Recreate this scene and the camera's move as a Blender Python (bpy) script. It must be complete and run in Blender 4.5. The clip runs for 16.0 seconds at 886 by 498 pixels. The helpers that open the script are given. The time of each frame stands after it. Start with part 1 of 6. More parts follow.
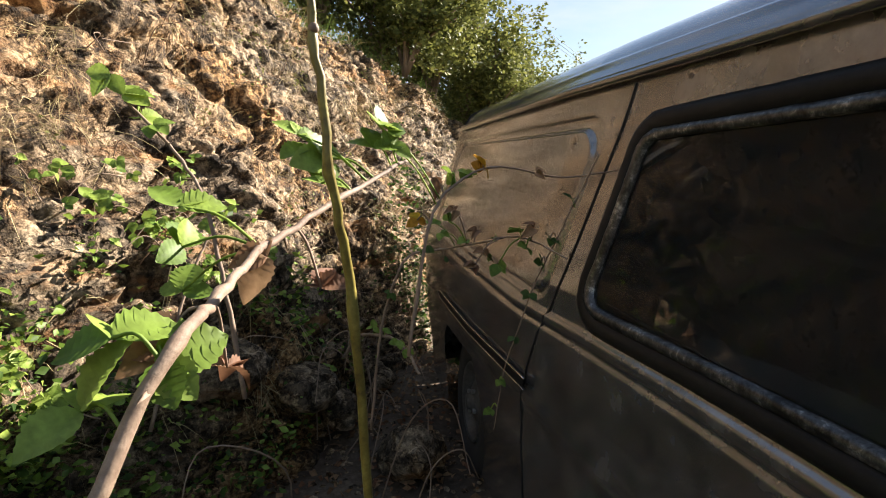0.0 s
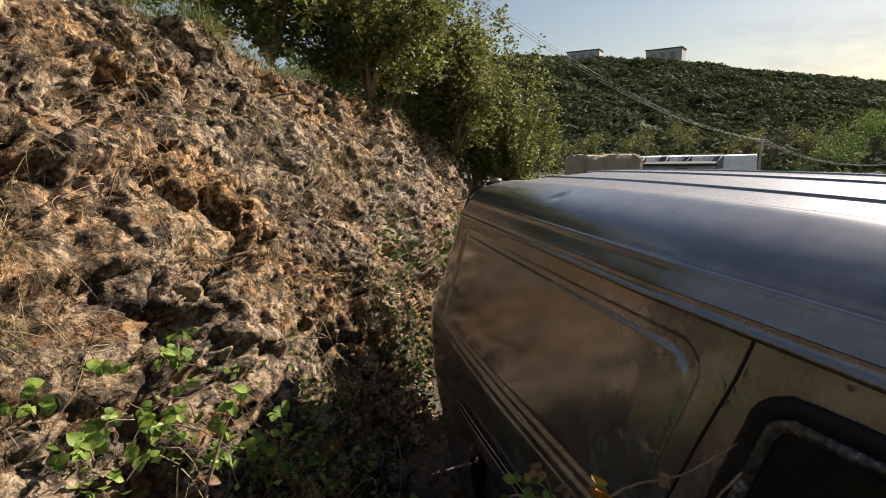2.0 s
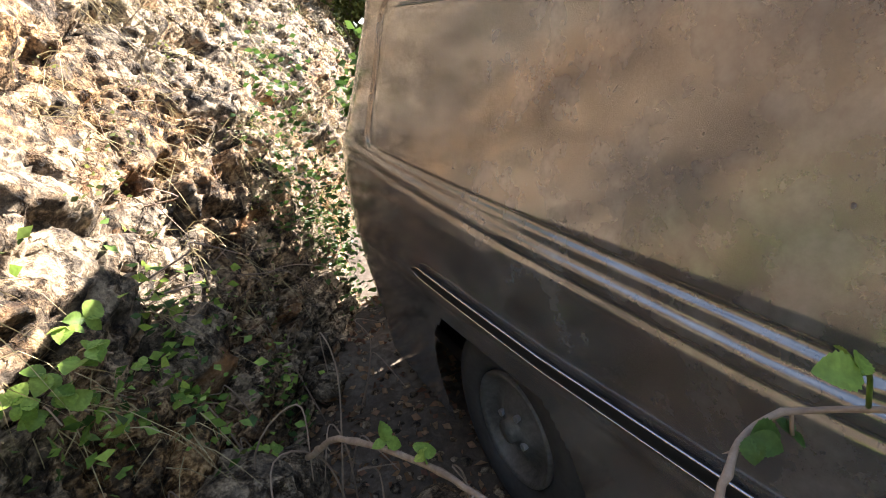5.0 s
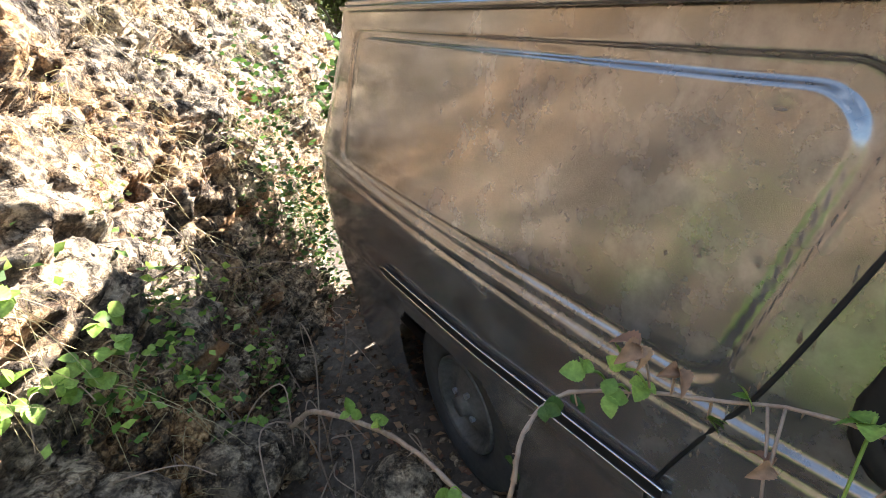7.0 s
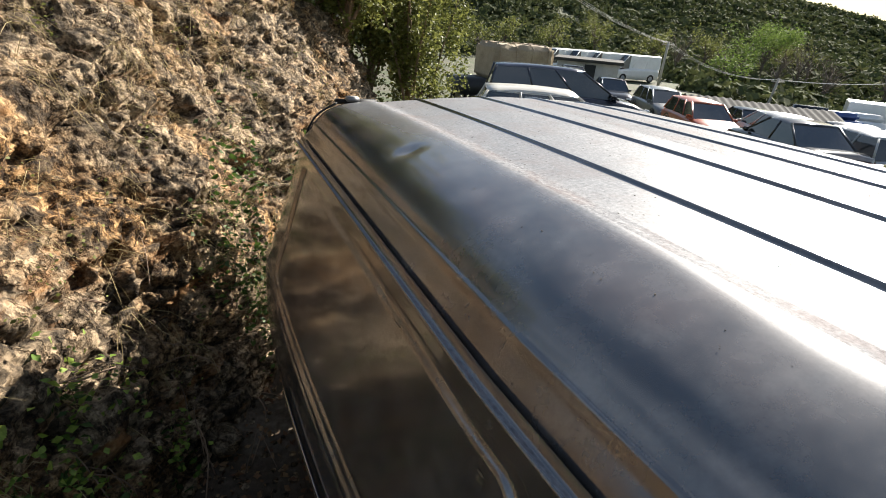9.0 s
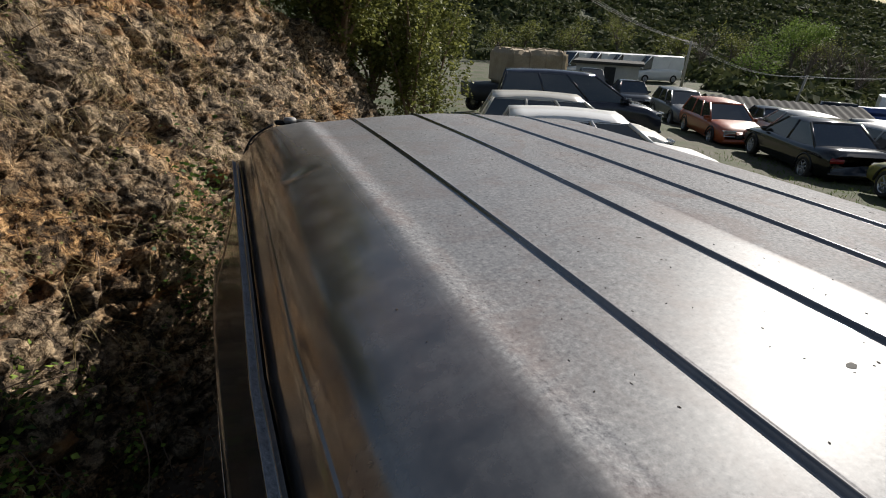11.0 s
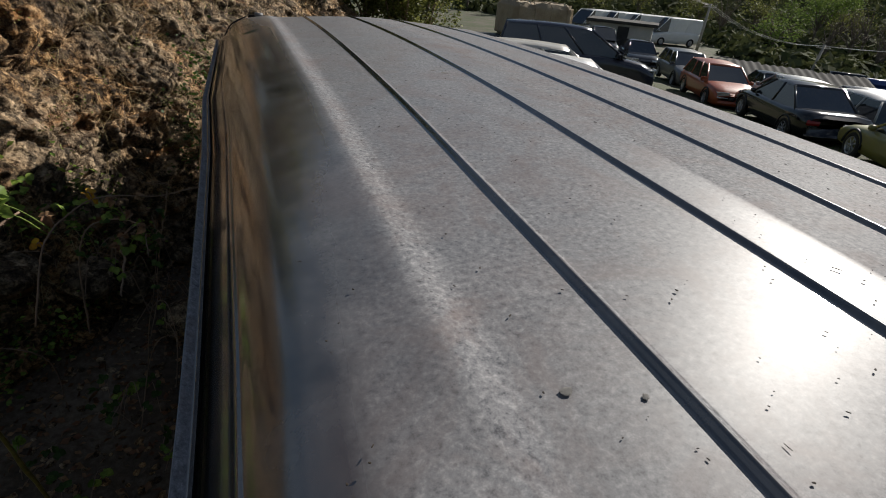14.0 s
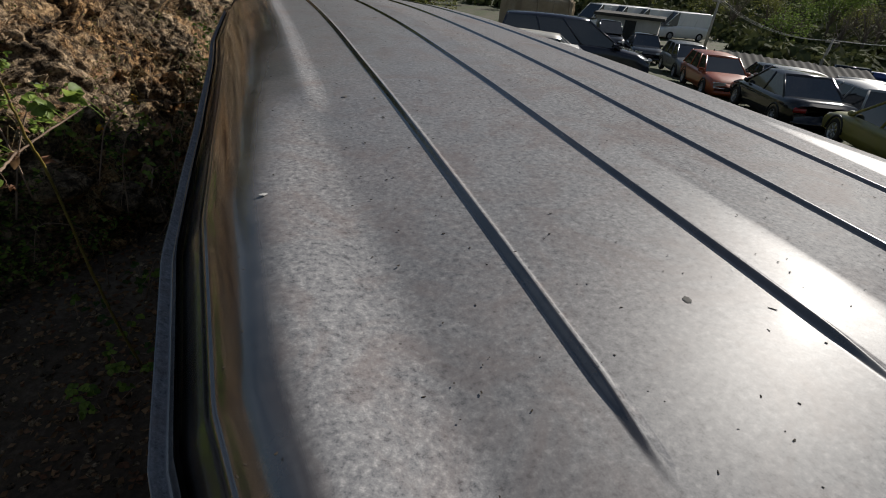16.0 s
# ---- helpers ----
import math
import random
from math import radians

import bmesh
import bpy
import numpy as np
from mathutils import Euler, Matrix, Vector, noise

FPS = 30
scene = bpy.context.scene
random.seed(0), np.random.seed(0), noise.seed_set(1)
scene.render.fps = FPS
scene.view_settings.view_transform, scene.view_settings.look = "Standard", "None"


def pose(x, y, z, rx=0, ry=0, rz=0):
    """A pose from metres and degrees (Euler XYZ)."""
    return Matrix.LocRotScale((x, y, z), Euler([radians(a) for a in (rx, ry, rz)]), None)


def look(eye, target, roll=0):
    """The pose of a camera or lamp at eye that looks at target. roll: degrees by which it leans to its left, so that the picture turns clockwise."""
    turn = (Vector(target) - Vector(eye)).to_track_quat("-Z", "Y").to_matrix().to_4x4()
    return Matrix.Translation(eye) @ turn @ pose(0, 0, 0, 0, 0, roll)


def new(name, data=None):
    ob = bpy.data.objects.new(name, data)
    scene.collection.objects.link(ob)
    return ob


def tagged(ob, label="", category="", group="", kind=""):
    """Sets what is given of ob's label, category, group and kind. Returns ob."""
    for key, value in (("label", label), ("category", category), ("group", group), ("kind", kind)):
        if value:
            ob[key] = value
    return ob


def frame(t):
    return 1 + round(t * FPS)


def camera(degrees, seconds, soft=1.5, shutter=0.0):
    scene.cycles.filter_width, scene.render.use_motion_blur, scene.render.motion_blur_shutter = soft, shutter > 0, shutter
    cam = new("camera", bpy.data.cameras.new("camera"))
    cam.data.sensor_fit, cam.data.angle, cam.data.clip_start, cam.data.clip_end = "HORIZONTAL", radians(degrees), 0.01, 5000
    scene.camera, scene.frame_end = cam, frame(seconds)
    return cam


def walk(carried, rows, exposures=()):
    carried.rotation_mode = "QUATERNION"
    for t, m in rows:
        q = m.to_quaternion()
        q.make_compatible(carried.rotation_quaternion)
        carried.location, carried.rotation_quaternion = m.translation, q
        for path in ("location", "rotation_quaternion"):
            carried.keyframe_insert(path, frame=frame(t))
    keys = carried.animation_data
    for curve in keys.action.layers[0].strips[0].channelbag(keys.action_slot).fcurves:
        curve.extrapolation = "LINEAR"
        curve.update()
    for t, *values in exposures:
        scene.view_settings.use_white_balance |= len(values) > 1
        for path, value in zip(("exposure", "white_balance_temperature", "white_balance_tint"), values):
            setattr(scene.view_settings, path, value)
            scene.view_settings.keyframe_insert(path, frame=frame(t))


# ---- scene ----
cam = camera(80.1, 16.0, 1.0)
EXPOSURE = [(0, 2.05, 6350, 13), (0.5, 1.7, 6250, 16), (1.0, 1.35, 6250, 16), (1.5, 1.2, 6350, 16), (2.5, 1.0, 6500, 16), (3.0, 1.3, 6400, 15), (3.5, 1.85, 6300, 15), (4.2, 2.5, 6000, 15), (4.7, 2.95, 5900, 14), (6.8, 3.5, 5650, 10), (7.5, 3.4, 5750, 10), (8.2, 2.65, 6000, 10), (8.5, 2.4, 6200, 10), (9.0, 1.6, 6250, 10), (9.2, 1.25, 6250, 10), (11.3, 0.5, 6150, 11), (12.5, 0.35, 6150, 11), (14.0, 0.25, 6150, 11), (16.0, 0.1, 6150, 11)]
PATH = [
    (0, (-0.470, 0.183, 1.547), (-0.134, 2.132, 1.247), 2.3),
    (0.5, (-0.486, 0.362, 1.702), (-0.059, 2.279, 1.327), 2.4),
    (1.2, (-0.521, 0.442, 1.894), (-0.113, 2.371, 1.563), -0.9),
    (1.5, (-0.535, 0.473, 1.982), (-0.112, 2.397, 1.635), -0.8),
    (2, (-0.644, 0.508, 2.095), (-0.163, 2.408, 1.701), -1.6),
    (2.5, (-0.784, 0.699, 2.079), (-0.196, 2.555, 1.621), -2.4),
    (3, (-0.713, 0.983, 1.966), (-0.047, 2.788, 1.420), -3.5),
    (3.5, (-0.663, 1.189, 1.833), (0.097, 2.938, 1.230), -3.9),
    (4, (-0.597, 1.240, 1.745), (0.196, 2.942, 1.056), -5.6),
    (4.5, (-0.616, 1.249, 1.658), (0.214, 2.908, 0.910), -5.5),
    (4.7, (-0.575, 1.295, 1.616), (0.223, 2.954, 0.836), -6.0),
    (6.8, (-0.600, 1.115, 1.694), (0.236, 2.736, 0.873), -3.2),
    (7, (-0.597, 1.085, 1.778), (0.232, 2.682, 0.906), -4.2),
    (7.5, (-0.606, 0.990, 1.900), (0.278, 2.584, 1.077), -1.5),
    (8, (-0.524, 0.867, 2.036), (0.353, 2.471, 1.223), 0.4),
    (8.5, (-0.452, 0.803, 2.159), (0.390, 2.431, 1.358), 2.5),
    (9, (-0.241, 0.979, 2.225), (0.542, 2.634, 1.419), 4.8),
    (9.2, (-0.147, 1.036, 2.151), (0.600, 2.720, 1.371), 2.9),
    (11.3, (0.154, 0.710, 2.319), (0.833, 2.414, 1.522), 3.3),
    (11.5, (0.200, 0.673, 2.296), (0.884, 2.369, 1.486), 4.2),
    (12, (0.173, 0.438, 2.277), (0.869, 2.121, 1.451), 4.6),
    (12.5, (0.149, 0.212, 2.226), (0.854, 1.875, 1.366), 4.7),
    (13, (0.171, 0.010, 2.182), (0.863, 1.655, 1.281), 5.7),
    (13.5, (0.199, -0.190, 2.166), (0.858, 1.465, 1.255), 4.9),
    (14, (0.218, -0.504, 2.218), (0.865, 1.144, 1.289), 5.5),
    (14.5, (0.245, -0.835, 2.212), (0.875, 0.819, 1.281), 5.0),
    (15, (0.266, -1.078, 2.196), (0.888, 0.575, 1.257), 5.4),
    (15.5, (0.305, -1.253, 2.188), (0.917, 0.400, 1.242), 5.6),
    (16, (0.289, -1.425, 2.176), (0.895, 0.230, 1.231), 5.5),
]
walk(cam, [(t, look(e, a, r)) for t, e, a, r in PATH], EXPOSURE)

# ---- light ----
SUN_AZ, SUN_EL = radians(62), radians(30.5)
world = bpy.data.worlds.new("sky")
scene.world = world
world.use_nodes = True
wn, wl = world.node_tree.nodes, world.node_tree.links
sky = wn.new("ShaderNodeTexSky")
sky.sky_type, sky.sun_disc = "NISHITA", False
sky.sun_elevation, sky.sun_rotation = SUN_EL, SUN_AZ
sky.air_density, sky.dust_density = 1.3, 0.6
# thin high cloud over the blue
wc = wn.new("ShaderNodeTexCoord")
wm = wn.new("ShaderNodeMapping")
wm.inputs["Scale"].default_value = (1.2, 1.2, 4.0)
wno = wn.new("ShaderNodeTexNoise")
wno.inputs["Scale"].default_value, wno.inputs["Detail"].default_value, wno.inputs["Roughness"].default_value = 2.2, 7, 0.58
wr = wn.new("ShaderNodeMapRange")
wr.inputs["From Min"].default_value, wr.inputs["From Max"].default_value = 0.46, 0.74
wx = wn.new("ShaderNodeMixRGB")
wx.inputs["Color2"].default_value = (6.2, 6.8, 7.8, 1)
wl.new(wc.outputs["Generated"], wm.inputs["Vector"])
wl.new(wm.outputs["Vector"], wno.inputs["Vector"])
wl.new(wno.outputs["Fac"], wr.inputs["Value"])
wl.new(wr.outputs["Result"], wx.inputs["Fac"])
wl.new(sky.outputs["Color"], wx.inputs["Color1"])
wl.new(wx.outputs["Color"], wn["Background"].inputs["Color"])
wn["Background"].inputs["Strength"].default_value = 0.036
sun_data = bpy.data.lights.new("sun", "SUN")
sun_data.energy, sun_data.angle, sun_data.color = 5.0, radians(0.55), (1.0, 0.92, 0.80)
sun = new("sun", sun_data)
sun.matrix_world = look((0, 0, 0), (-math.sin(SUN_AZ) * math.cos(SUN_EL), -math.cos(SUN_AZ) * math.cos(SUN_EL), -math.sin(SUN_EL)))


# ---- materials ----
def material(name, base, rough=0.7, metal=0.0, spec=0.5, coat=0.0):
    m = bpy.data.materials.new(name)
    m.use_nodes = True
    p = m.node_tree.nodes["Principled BSDF"]
    p.inputs["Base Color"].default_value = (*base, 1)
    p.inputs["Roughness"].default_value, p.inputs["Metallic"].default_value = rough, metal
    p.inputs["Specular IOR Level"].default_value, p.inputs["Coat Weight"].default_value = spec, coat
    return m


def add(m, kind, **inputs):
    n = m.node_tree.nodes.new("ShaderNode" + kind)
    for k, v in inputs.items():
        n.inputs[k.replace("_", " ")].default_value = v
    return n


def join(m, a, out, b, inp):
    m.node_tree.links.new(a.outputs[out], b.inputs[inp])


def place(m, which="Object"):
    return add(m, "TexCoord"), which


def ramp(m, src, out, stops):
    r = add(m, "ValToRGB")
    e = r.color_ramp.elements
    while len(e) < len(stops):
        e.new(0.5)
    for el, (pos, col) in zip(e, stops):
        el.position, el.color = pos, (*col, 1)
    join(m, src, out, r, "Fac")
    return r


def noisy(m, scale, detail=6, rough=0.6, which="Object", distortion=0.0):
    tc = add(m, "TexCoord")
    n = add(m, "TexNoise", Scale=scale, Detail=detail, Roughness=rough, Distortion=distortion)
    join(m, tc, which, n, "Vector")
    return n


def mixed(m, a, b, fac, fout="Fac", mode="MIX"):
    x = add(m, "MixRGB")
    x.blend_type = mode
    join(m, a, "Color", x, "Color1")
    join(m, b, "Color", x, "Color2")
    join(m, fac, fout, x, "Fac")
    return x


def bump(m, src, out, strength, distance):
    b = add(m, "Bump", Strength=strength, Distance=distance)
    join(m, src, out, b, "Height")
    join(m, b, "Normal", m.node_tree.nodes["Principled BSDF"], "Normal")
    return b


def principled(m):
    return m.node_tree.nodes["Principled BSDF"]


def speckled(name, stops, scale=3.0, rough=0.8, fine=40.0, bumps=0.3, depth=0.01, metal=0.0, spec=0.4, which="Object"):
    """A surface whose colour wanders over the stops at a coarse and a fine scale."""
    m = material(name, stops[0][1], rough, metal, spec)
    big = noisy(m, scale, 5, 0.6, which)
    small = noisy(m, fine, 6, 0.7, which)
    mx = add(m, "Math")
    mx.operation = "ADD"
    sc = add(m, "Math")
    sc.operation, sc.inputs[1].default_value = "MULTIPLY", 0.5
    sb = add(m, "Math")
    sb.operation, sb.inputs[1].default_value = "MULTIPLY", 0.5
    join(m, big, "Fac", sb, 0), join(m, small, "Fac", sc, 0)
    join(m, sb, 0, mx, 0), join(m, sc, 0, mx, 1)
    r = ramp(m, mx, 0, stops)
    join(m, r, "Color", principled(m), "Base Color")
    if bumps:
        bump(m, small, "Fac", bumps, depth)
    return m


def rock_material(name):
    """Weathered limestone: grey and cream blocks, ochre and rust earth in the cracks, black lichen."""
    m = material(name, (0.35, 0.3, 0.25), 0.92, 0, 0.25)
    big = noisy(m, 1.1, 4, 0.6)
    mid = noisy(m, 7.0, 6, 0.65, distortion=0.4)
    fine = noisy(m, 38.0, 8, 0.72)
    grey = ramp(m, mid, "Fac", [(0.34, (0.09, 0.078, 0.066)), (0.44, (0.30, 0.26, 0.21)), (0.54, (0.50, 0.43, 0.34)), (0.68, (0.70, 0.62, 0.50))])
    ochre = ramp(m, fine, "Fac", [(0.36, (0.20, 0.11, 0.05)), (0.5, (0.46, 0.30, 0.15)), (0.64, (0.66, 0.50, 0.30))])
    where = ramp(m, big, "Fac", [(0.46, (0, 0, 0)), (0.62, (1, 1, 1))])
    c = mixed(m, grey, ochre, where, "Color")
    lich = noisy(m, 9.0, 9, 0.74)
    lf = ramp(m, lich, "Fac", [(0.49, (0, 0, 0)), (0.56, (0.85, 0.85, 0.85))])
    dark = add(m, "RGB")
    dark.outputs[0].default_value = (0.075, 0.066, 0.056, 1)
    c2 = mixed(m, c, dark, lf, "Color")
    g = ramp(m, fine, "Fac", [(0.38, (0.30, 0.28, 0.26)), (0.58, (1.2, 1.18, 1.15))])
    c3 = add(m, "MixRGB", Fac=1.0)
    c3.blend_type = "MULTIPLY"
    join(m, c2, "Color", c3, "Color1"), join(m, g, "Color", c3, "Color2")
    # broken clasts: every small stone has its own shade and stands a little proud
    tc = add(m, "TexCoord")
    wob = add(m, "MixRGB", Fac=0.12)
    wn2 = add(m, "TexNoise", Scale=24.0, Detail=3.0)
    join(m, tc, "Object", wn2, "Vector")
    join(m, tc, "Object", wob, "Color1"), join(m, wn2, "Color", wob, "Color2")
    vor = add(m, "TexVoronoi", Scale=26.0)
    join(m, wob, "Color", vor, "Vector")
    shade = add(m, "SeparateXYZ")
    join(m, vor, "Color", shade, "Vector")
    tone = ramp(m, shade, "X", [(0.0, (0.6, 0.58, 0.56)), (0.5, (1.0, 0.98, 0.95)), (1.0, (1.3, 1.27, 1.22))])
    c4 = add(m, "MixRGB", Fac=0.75)
    c4.blend_type = "MULTIPLY"
    join(m, c3, "Color", c4, "Color1"), join(m, tone, "Color", c4, "Color2")
    # rust stains that follow the beds
    bed = add(m, "Mapping")
    bed.inputs["Scale"].default_value = (1.3, 1.3, 5.0)
    join(m, tc, "Object", bed, "Vector")
    bn = add(m, "TexNoise", Scale=1.6, Detail=6.0, Roughness=0.65)
    join(m, bed, "Vector", bn, "Vector")
    bf = ramp(m, bn, "Fac", [(0.56, (0, 0, 0)), (0.70, (0.75, 0.75, 0.75))])
    rust = add(m, "RGB")
    rust.outputs[0].default_value = (0.40, 0.205, 0.075, 1)
    c5 = mixed(m, c4, rust, bf, "Color")
    whole = add(m, "MixRGB", Fac=1.0)
    whole.blend_type = "MULTIPLY"
    whole.inputs["Color2"].default_value = (0.80, 0.715, 0.60, 1)
    join(m, c5, "Color", whole, "Color1")
    # crack lines between the broken pieces, the shade inside them multiplied into the colour
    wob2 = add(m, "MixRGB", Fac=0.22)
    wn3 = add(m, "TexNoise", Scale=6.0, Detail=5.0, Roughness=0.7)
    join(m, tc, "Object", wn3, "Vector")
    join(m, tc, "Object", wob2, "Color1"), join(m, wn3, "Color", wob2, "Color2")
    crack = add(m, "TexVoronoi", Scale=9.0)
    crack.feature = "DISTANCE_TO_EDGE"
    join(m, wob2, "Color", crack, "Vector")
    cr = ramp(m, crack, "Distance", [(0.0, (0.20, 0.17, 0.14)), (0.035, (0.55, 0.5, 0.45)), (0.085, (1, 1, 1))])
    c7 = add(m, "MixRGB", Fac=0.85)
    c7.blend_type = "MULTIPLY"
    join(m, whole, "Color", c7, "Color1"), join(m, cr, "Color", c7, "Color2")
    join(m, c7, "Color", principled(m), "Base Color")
    b0 = add(m, "Bump", Strength=0.8, Distance=0.02)
    join(m, cr, "Color", b0, "Height")
    b1 = add(m, "Bump", Strength=0.5, Distance=0.010)
    b1.invert = True
    join(m, vor, "Distance", b1, "Height")
    join(m, b0, "Normal", b1, "Normal")
    b2 = bump(m, fine, "Fac", 0.85, 0.022)
    join(m, b1, "Normal", b2, "Normal")
    return m


def paint(name, base, rough=0.35, dust=(0.2, 0.18, 0.15), dusty=0.35, metal=0.0, coat=0.4):
    """Old car paint: faded patches, a film of dust, fine scratches in the gloss."""
    m = material(name, base, rough, metal, 0.5, coat)
    big = noisy(m, 2.5, 6, 0.6)
    fine = noisy(m, 60.0, 6, 0.7)
    a = add(m, "RGB")
    a.outputs[0].default_value = (*base, 1)
    b = add(m, "RGB")
    b.outputs[0].default_value = (*dust, 1)
    f = add(m, "MapRange", From_Min=0.38, From_Max=0.75, To_Min=0.0, To_Max=dusty)
    join(m, big, "Fac", f, "Value")
    c = mixed(m, a, b, f, "Result")
    join(m, c, "Color", principled(m), "Base Color")
    rr = add(m, "MapRange", From_Min=0.3, From_Max=0.75, To_Min=rough * 0.8, To_Max=min(1, rough * 1.5))
    join(m, fine, "Fac", rr, "Value")
    join(m, rr, "Result", principled(m), "Roughness")
    principled(m).inputs["Coat Roughness"].default_value = 0.15
    return m


def leafy(name, dark, light, rough=0.5, through_light=0.35):
    m = material(name, light, rough, 0, 0.25)
    info = add(m, "ObjectInfo")
    geo = add(m, "NewGeometry")
    s = add(m, "Math")
    s.operation = "ADD"
    join(m, info, "Random", s, 0), join(m, geo, "Random Per Island", s, 1)
    h = add(m, "Math")
    h.operation, h.inputs[1].default_value = "FRACT", 1.0
    join(m, s, 0, h, 0)
    r = ramp(m, h, 0, [(0.0, dark), (1.0, light)])
    n = noisy(m, 55.0, 4, 0.6)
    v = ramp(m, n, "Fac", [(0.3, (0.6, 0.6, 0.55)), (0.7, (1.15, 1.15, 1.1))])
    c = add(m, "MixRGB", Fac=1.0)
    c.blend_type = "MULTIPLY"
    join(m, r, "Color", c, "Color1"), join(m, v, "Color", c, "Color2")
    join(m, c, "Color", principled(m), "Base Color")
    t = add(m, "BsdfTranslucent")
    join(m, c, "Color", t, "Color")
    x = add(m, "MixShader", Fac=through_light)
    join(m, principled(m), 0, x, 1), join(m, t, 0, x, 2)
    join(m, x, 0, m.node_tree.nodes["Material Output"], "Surface")
    return m


def glass_material(name, tint=(0.02, 0.022, 0.022), rough=0.03, spec=0.5):
    m = material(name, tint, rough, 0, spec)
    return m


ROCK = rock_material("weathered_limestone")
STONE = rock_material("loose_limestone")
SOIL = speckled("stony_soil", [(0.3, (0.03, 0.021, 0.015)), (0.5, (0.09, 0.064, 0.042)), (0.7, (0.22, 0.17, 0.12))], 1.6, 0.95, 30, 0.8, 0.02)
RUBBER = speckled("black_rubber", [(0.35, (0.006, 0.006, 0.0065)), (0.7, (0.018, 0.017, 0.016))], 6, 0.55, 60, 0.15, 0.002, 0.0, 0.2)
TYRE = speckled("tyre_rubber", [(0.35, (0.015, 0.014, 0.013)), (0.7, (0.05, 0.045, 0.04))], 5, 0.85, 50, 0.3, 0.003)
CHROME = material("dull_chrome", (0.55, 0.55, 0.56), 0.22, 1.0)
STEEL = speckled("painted_steel", [(0.35, (0.16, 0.16, 0.16)), (0.7, (0.36, 0.35, 0.34))], 8, 0.5, 70, 0.1, 0.002, 0.4)
RIMSTEEL = speckled("dirty_rim_steel", [(0.35, (0.035, 0.032, 0.028)), (0.7, (0.15, 0.14, 0.125))], 9, 0.6, 60, 0.2, 0.002, 0.3)
CARGLASS = glass_material("car_window_glass", (0.02, 0.023, 0.025), 0.04)
principled(CARGLASS).inputs["IOR"].default_value = 1.9
BARK = speckled("bramble_bark", [(0.3, (0.10, 0.06, 0.04)), (0.5, (0.22, 0.15, 0.10)), (0.7, (0.36, 0.27, 0.19))], 9, 0.7, 80, 0.5, 0.003)
TWIG = speckled("dry_twig", [(0.3, (0.13, 0.08, 0.055)), (0.7, (0.34, 0.24, 0.16))], 9, 0.8, 80, 0.3, 0.002)
GREEN = leafy("bramble_leaf", (0.12, 0.20, 0.03), (0.33, 0.43, 0.08))
DARKGREEN = leafy("old_leaf", (0.035, 0.07, 0.015), (0.09, 0.15, 0.03))
DEADLEAF = leafy("withered_leaf", (0.16, 0.07, 0.04), (0.36, 0.22, 0.12), 0.7, 0.2)
YELLOWLEAF = leafy("yellow_leaf", (0.5, 0.22, 0.02), (0.75, 0.5, 0.03), 0.5, 0.4)
BUSHLEAF = leafy("shrub_leaf", (0.080, 0.095, 0.024), (0.28, 0.29, 0.085), 0.62, 0.35)
STRAW = leafy("dry_grass", (0.26, 0.19, 0.09), (0.5, 0.4, 0.22), 0.8, 0.2)
GRASS = leafy("meadow_grass", (0.05, 0.095, 0.015), (0.14, 0.20, 0.04), 0.7, 0.3)
SCRUB = leafy("hillside_scrub", (0.046, 0.062, 0.024), (0.122, 0.132, 0.056), 1.0, 0.2)


